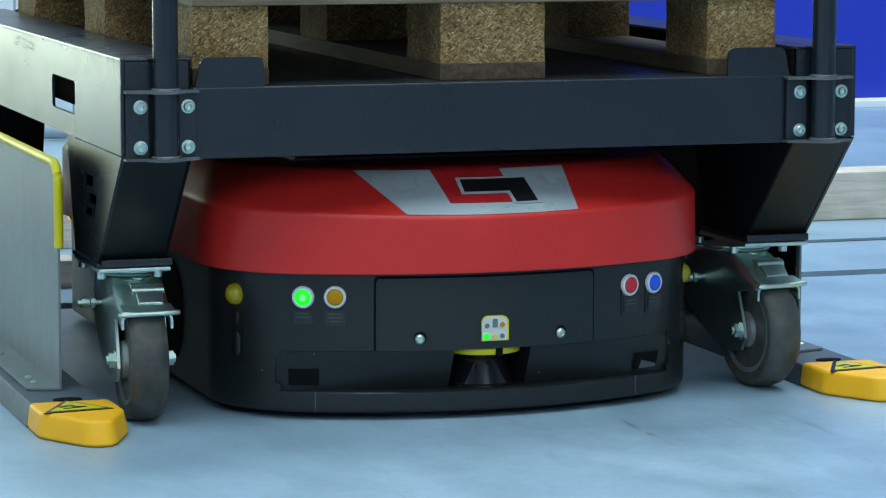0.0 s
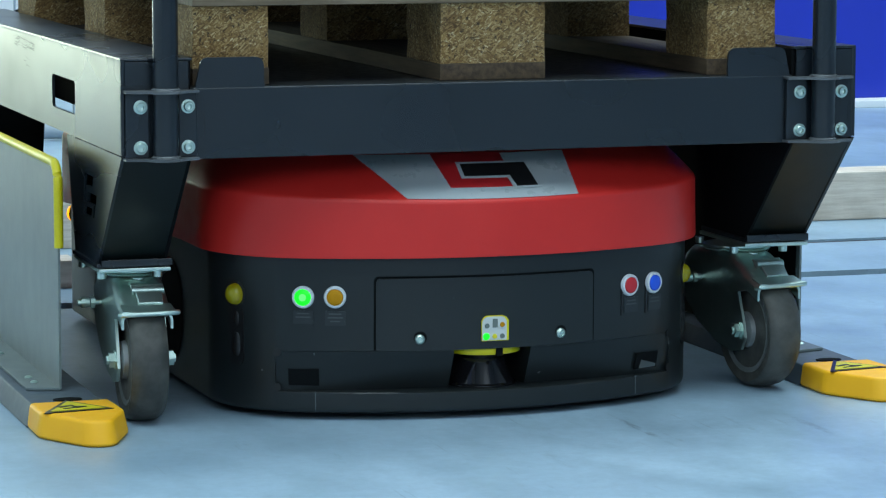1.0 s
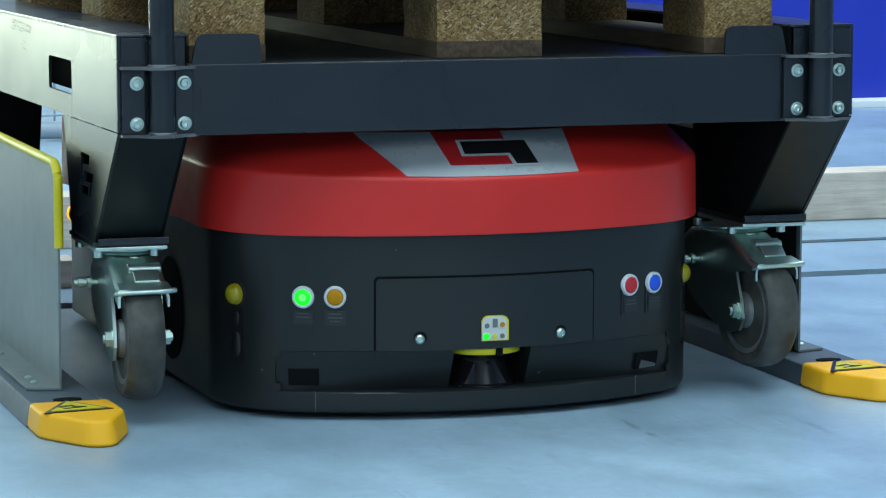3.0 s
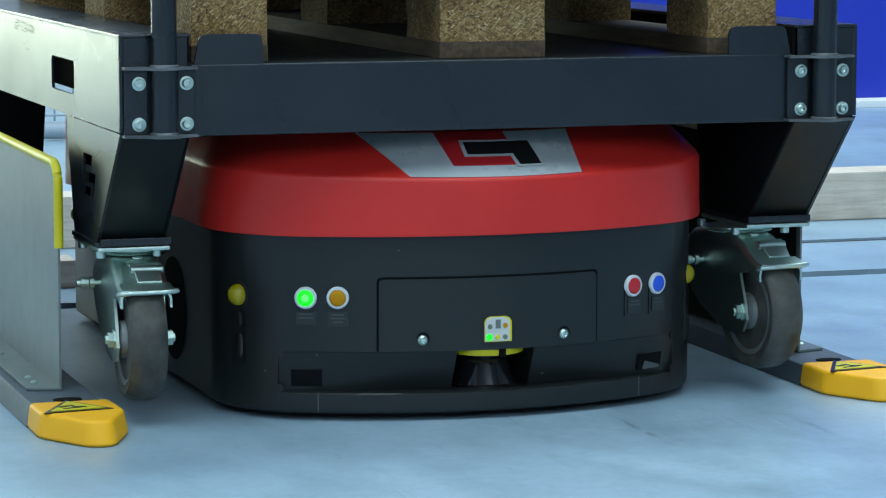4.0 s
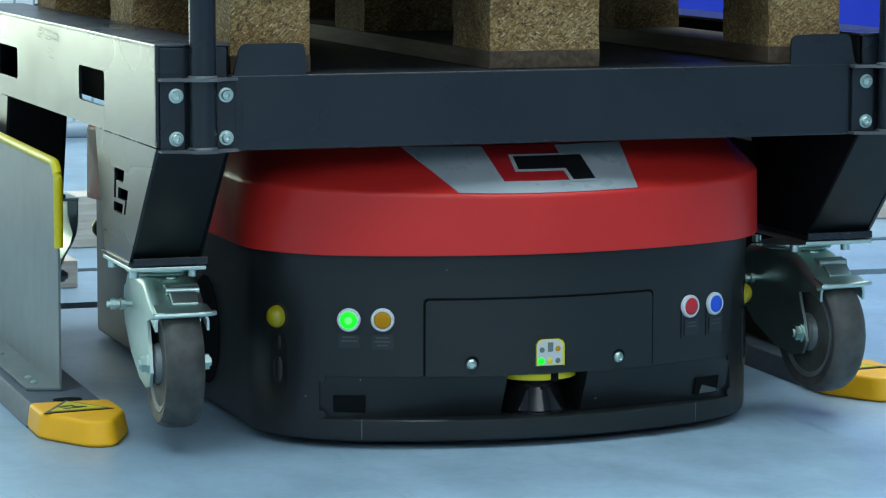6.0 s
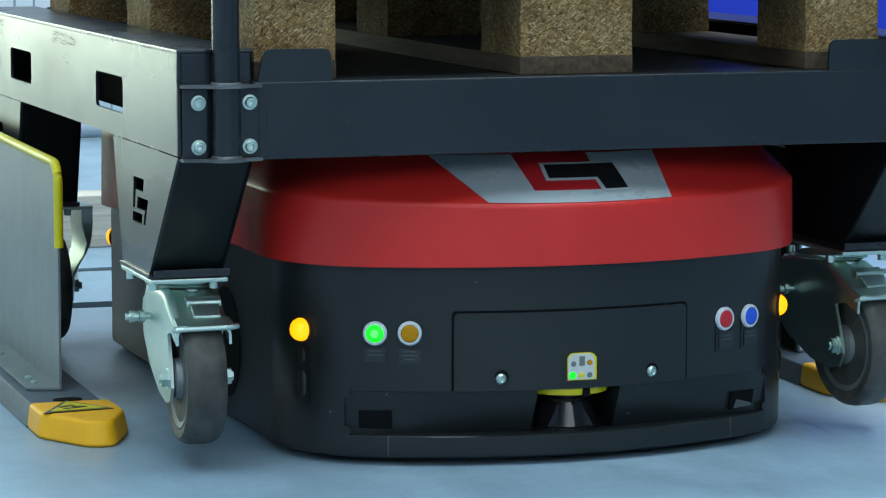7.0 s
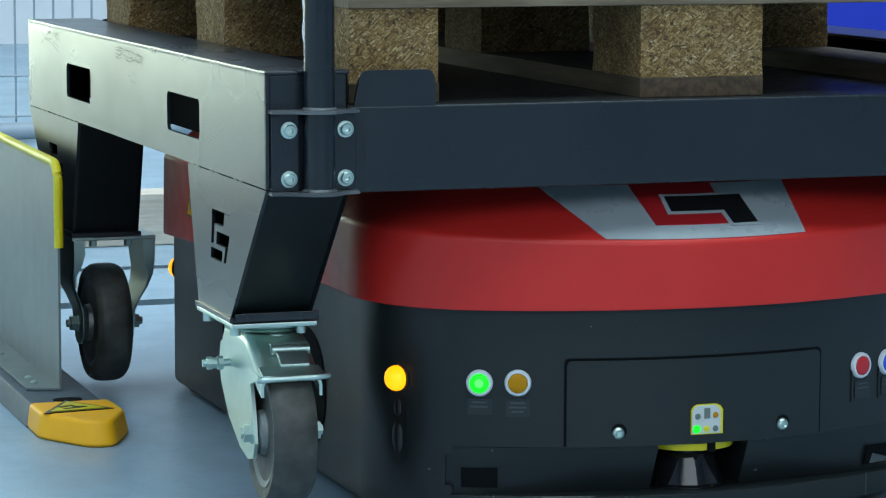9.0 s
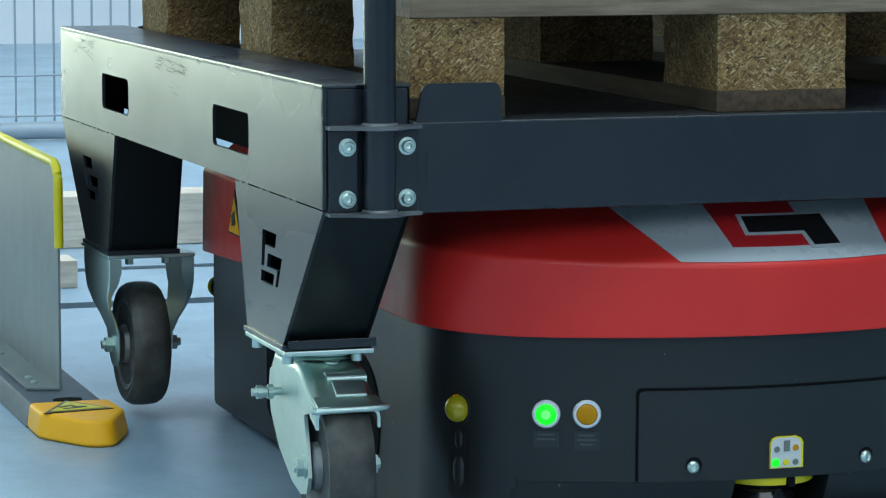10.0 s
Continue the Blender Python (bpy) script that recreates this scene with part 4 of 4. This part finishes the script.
    for x, z in ((-0.2290, 0.026), (0.215, 0.026)):
        part("bumper_joint", prism([(-0.0006, -0.014), (0.0006, -0.014), (0.0006, 0.013), (-0.0006, 0.013)], on_front(x, z), 0.0004), PRINT, v, shift=MID)

    push_button(v, -0.2436, 0.1620, GREEN_ON, "lit green push button with a white ring")
    push_button(v, -0.2050, 0.1625, AMBER, "amber push button with a white ring")
    push_button(v, 0.2025, 0.1622, RED_B, "red push button with a white ring")
    push_button(v, 0.2430, 0.1618, BLUE_B, "blue push button with a white ring")
    label_plate(v, -0.2436, 0.1355, 0.026, 0.017, 2)
    label_plate(v, -0.2050, 0.1345, 0.026, 0.019, 3)
    label_plate(v, 0.2060, 0.1350, 0.024, 0.020, 2)
    label_plate(v, 0.2460, 0.1350, 0.024, 0.020, 2)
    for x in (0.1905, 0.2310):
        part("label_edge", prism([(-0.0011, -0.020), (0.0011, -0.020), (0.0011, 0.020), (-0.0011, 0.020)], on_front(x, 0.1420), 0.0014), BLACK, v, shift=MID)

    # corner lamps above glossy oval sensors
    for s in (-1, 1):
        for rear in (False, True):
            if rear:
                o, nrm = Vector((s * 0.337, 1.001, 0)), Vector((s * 0.6, 0.8, 0))
            else:
                a = radians(60.5 if s < 0 else 58)
                o = Vector((s * (BEND_C[0] + BEND_R * math.sin(a)), BEND_C[1] - BEND_R * math.cos(a), 0))
                nrm = Vector((s * math.sin(a), -math.cos(a), 0))
            u = Vector((0, 0, 1)).cross(nrm)
            if not rear:
                m = basis(o - nrm * 0.0045 + Vector((0, 0, 0.106)), u, (0, 0, 1))
                cap = [(0.0138 * math.sin(k * math.pi / 10), (0.027 if k < 5 or k > 15 else -0.027) + 0.0138 * math.cos(k * math.pi / 10)) for k in range(20)]
                sensor = part("corner_sensor", prism(cap, m, 0.0052, 0.0016, 3), BLACK, v, "oval black corner sensor", shift=MID)
                for dz, hh, r in ((0.022, 0.012, 0.0090), (-0.012, 0.018, 0.0105)):
                    lump = lathe([(r * 0.3, -hh), (r * 0.8, -hh * 0.85), (r, -hh * 0.4), (r, hh * 0.4), (r * 0.8, hh * 0.85), (r * 0.3, hh)], Matrix.Translation(o - nrm * 0.0065 + Vector((0, 0, 0.106 + dz))), 20)
                    part("sensor_lens", lump, BLACK, sensor, shift=MID)
            lamp_z = 0.1605 if s < 0 and not rear else 0.1640
            p = o + nrm * (0.002 if s < 0 else -0.003)
            part("lamp_seat", lathe([(0.0165, -0.004), (0.0165, 0.0006), (0.0150, 0.0016)], basis((o.x, o.y, lamp_z), u, (0, 0, 1)), 28), BLACK, v, shift=MID)
            flashing_lamp(v, p.x, p.y, lamp_z)
    # drive wheel openings
    for s in (-1, 1):
        for y in (0.342, 0.68):
            m = basis((s * side_x(y), y, 0.105), (0, 1, 0), (0, 0, 1))
            w = part("wheel_opening", lathe([(0.072, 0), (0.071, s * 0.0008)], m, 36), MATT, v, "round black wheel opening", shift=MID)
            if y > 0.5:
                part("wheel_hub", lathe([(0.021, s * 0.0008), (0.020, s * 0.003)], m @ pose(0.0, -0.010, 0), 30), RED, w, shift=MID)

    # lifting lid
    def dip(x):
        """The fold of the lid hangs a little lower in the middle."""
        return min(0.004, -0.0065 + 0.0095 * (x / 0.3) ** 2)

    def ring(out, z):
        return [(x, y, z - (0.042 * max(0.0, y - 0.3) if z < 0.3 else 0) + (dip(x) if z > 0.3 and y < 0.5 else 0)) for x, y in plan(LID_OUT + out)]

    def drawn_in(d, z):
        k = 1 - max(0.0, d - 0.010) / 0.082
        return [(x * (1 - 0.4 * d / 0.37), 0.465 + (y - 0.465) * (1 - d / 0.53), z + (k * dip(x) if y < 0.5 else 0)) for x, y in plan(LID_OUT)]

    lid = part("lifting_lid", shell_rings([ring(0.0, 0.2455), ring(0.0015, 0.2430), ring(0.0025, 0.2450), ring(0.0010, 0.3180), ring(0.0, 0.3218), drawn_in(0.003, 0.3245), drawn_in(0.010, 0.3290), drawn_in(0.080, 0.3700), drawn_in(0.092, 0.3740)]), RED, v, "glossy red sloped lifting lid", shift=MID, smooth=34)
    part("lift_plate", box(-0.22, 0.22, 0.12, 0.82, 0.3735, 0.3803, 0.002), BLACK, lid, shift=MID)

    # decal on the lid's front slope, as plain shapes
    def slope(u, w):
        """u across, w from the edge up the slope (0 to 1)."""
        d = 0.010 + 0.070 * w
        x = u
        xx = x / (1 - 0.4 * d / 0.37)
        y0 = 0.465 + (front_y(xx) - LID_OUT * math.sqrt(1 + front_turn(xx) ** 2) - 0.465) * (1 - d / 0.53)
        return Vector((x, y0, 0.3290 + 0.041 * w + dip(xx) * (1 - 0.07 / 0.082 * w)))

    def decal(name, quad, mat, lift, parent, n=14):
        """Four corners (u, w) on the slope: front left, front right, back right, back left."""
        bm = bmesh.new()
        up = Vector((0, -0.5, 0.85)).normalized() * lift
        (a, b, c, e) = [Vector(q) for q in quad]
        rows = []
        for j in range(4):
            r = []
            for i in range(n + 1):
                p, q = a.lerp(b, i / n), e.lerp(c, i / n)
                t = p.lerp(q, j / 3)
                r.append(bm.verts.new(slope(t.x, t.y) + up))
            rows.append(r)
        for r0, r1 in zip(rows, rows[1:]):
            for i in range(n):
                bm.faces.new((r0[i], r0[i + 1], r1[i + 1], r1[i]))
        g = bmesh.ops.extrude_face_region(bm, geom=bm.faces[:])
        bmesh.ops.translate(bm, verts=[q for q in g["geom"] if isinstance(q, bmesh.types.BMVert)], vec=up.normalized() * 0.0004)
        return part(name, bm, mat, parent, shift=MID)

    film = decal("decal", [(-0.118, -0.10), (0.117, -0.10), (0.122, 1.0), (-0.165, 1.0)], SILVER, 0.0006, lid)
    tagged(film, "silver decal with a plain red and black emblem")
    decal("emblem_red", [(-0.056, 0.17), (0.036, 0.17), (0.029, 1.0), (-0.066, 1.0)], RED_D, 0.0011, film)
    bars = ([(-0.032, 0.43), (0.034, 0.43), (0.058, 0.73), (-0.032, 0.73)], [(0.034, 0.16), (0.064, 0.16), (0.058, 0.73), (0.028, 0.60)])
    for (a, b, c, e) in bars:
        decal("emblem_outline", [(a[0] - 0.005, a[1] - 0.05), (b[0] + 0.005, b[1] - 0.05), (c[0] + 0.004, c[1] + 0.05), (e[0] - 0.005, e[1] + 0.05)], SILVER, 0.0016, film, 6)
    for q in bars:
        decal("emblem_black", list(q), BLACK, 0.0021, film, 6)
    # warning sign on the lid's side
    for s in (-1, 1):
        for y in (0.82,):
            m = basis((s * (side_x(y) + LID_OUT + 0.0020), y, 0.250), (0, 1, 0), (0, 0, 1))
            tri = [(-0.035, 0.004), (0.035, 0.004), (0.0, 0.062)]
            sg = part("warning_sign", prism(tri, m, s * 0.0014), BLACK, lid, "yellow triangle warning sign with a black border", shift=MID)
            part("sticker_field", prism([(u * 0.8, 0.0065 + (w - 0.004) * 0.8) for u, w in tri], basis((s * (side_x(y) + LID_OUT + 0.0034), y, 0.250), (0, 1, 0), (0, 0, 1)), s * 0.0006), YELLOW, sg, shift=MID)
            part("pictogram", prism([(-0.008, 0.018), (0.010, 0.014), (0.012, 0.028), (-0.004, 0.036)], basis((s * (side_x(y) + LID_OUT + 0.0040), y, 0.250), (0, 1, 0), (0, 0, 1)), s * 0.0005), BLACK, sg, shift=MID)
    return v, lid


RED_D = plain("emblem_red", (0.50, 0.018, 0.022), 0.35)
CART = load_cart()
PALLET = pallet()
VEHICLE, LID = guided_vehicle()


# ---- what moves ----
def motions():
    """The lid rises, takes the cart off the floor, then vehicle, cart and pallet drive on together."""
    drive = [(0.0, 0, 0, 0), (3.65, 0, 0, 0), (3.8, 0.0010, 0.0012, -0.06), (4.0, 0.0033, 0.0079, -0.168), (4.5, 0.0041, 0.0443, -0.217), (5.0, 0.0050, 0.0975, -0.300), (5.5, 0.0010, 0.1528, 0.041),
             (7.0, -0.0028, 0.3191, 0.236), (7.5, -0.0018, 0.3871, 0.240), (8.0, 0.0006, 0.4891, 0.175), (8.5, 0.0014, 0.5863, 0.150), (9.0, 0.0045, 0.6899, 0.053), (9.5, 0.0073, 0.7864, -0.040), (10.0, 0.0101, 0.8889, -0.076)]
    ride = [(t, pose(dx, 0.6 - dy, 0, 0, 0, a)) for t, dx, dy, a in drive]
    walk(VEHICLE, ride)
    walk(LID, [(0.0, pose(0, 0, -0.0495)), (0.5, pose(0, 0, -0.0393)), (1.0, pose(0, 0, -0.0291)), (1.5, pose(0, 0, -0.0175)), (2.0, pose(0, 0, -0.0049)), (2.5, pose(0, 0, 0)), (10.0, pose(0, 0, 0))])
    rest, base = pose(0.0048, 0.6, -0.0291, 0, -0.046, 0), pose(0, 0.6, 0)
    lift = [(0.0, rest), (1.03, rest), (1.5, pose(0, 0.6, -0.0175, 0, 0.089, 0)), (2.0, pose(0, 0.6, -0.0049, 0, 0.078, 0)), (2.5, base)]
    # off the floor the cart hangs a little lower at its back
    def sag(a):
        return pose(0, -0.67, 0.45, a) @ pose(0, 0.67, -0.45)

    sags = [0, 0, -0.14, -0.32, -0.48]
    for ob in (CART, PALLET):
        walk(ob, [(t, m @ sag(a)) for (t, m), a in zip(lift, sags)] + [(t, m @ sag(-0.48)) for t, m in ride[1:]])
    # signal lamps flash about five times a second while the vehicle drives; tenths of a second at which they show their lit side
    flashes = (42, 44, 46, 48, 50, 51, 53, 55, 57, 59, 61, 63, 64, 66, 68, 70, 72, 73, 75, 77, 79, 86, 88, 90, 92, 94, 95, 97, 99)
    for lamp in LAMPS:
        at = lamp.location.copy()
        out = math.degrees(math.atan2(at.y, at.x))
        a, rows, was = out - 90, [], False
        if at.y > 0:
            # the rear lamps stay lit until the cart is up
            rows += [(0.0, a + 180), (3.2, a + 180), (3.2 + 1 / 30, a + 240), (3.2 + 2 / 30, a + 300), (3.3, a + 360)]
            a += 360
        else:
            rows.append((0.0, a))
        for tenth in range(38, 100):
            now = tenth in flashes
            t = tenth / 10
            if now != was:
                rows += [(t - 0.1, a), (t - 2 / 30, a + 60), (t - 1 / 30, a + 120)]
                a += 180
                rows.append((t, a))
            was = now
        if was:
            rows += [(9.9 + 1 / 30, a + 60), (9.9 + 2 / 30, a + 120)]
            a += 180
        rows.append((10.0, a))
        walk(lamp, [(t, pose(*at, 0, 0, a)) for t, a in rows])


motions()
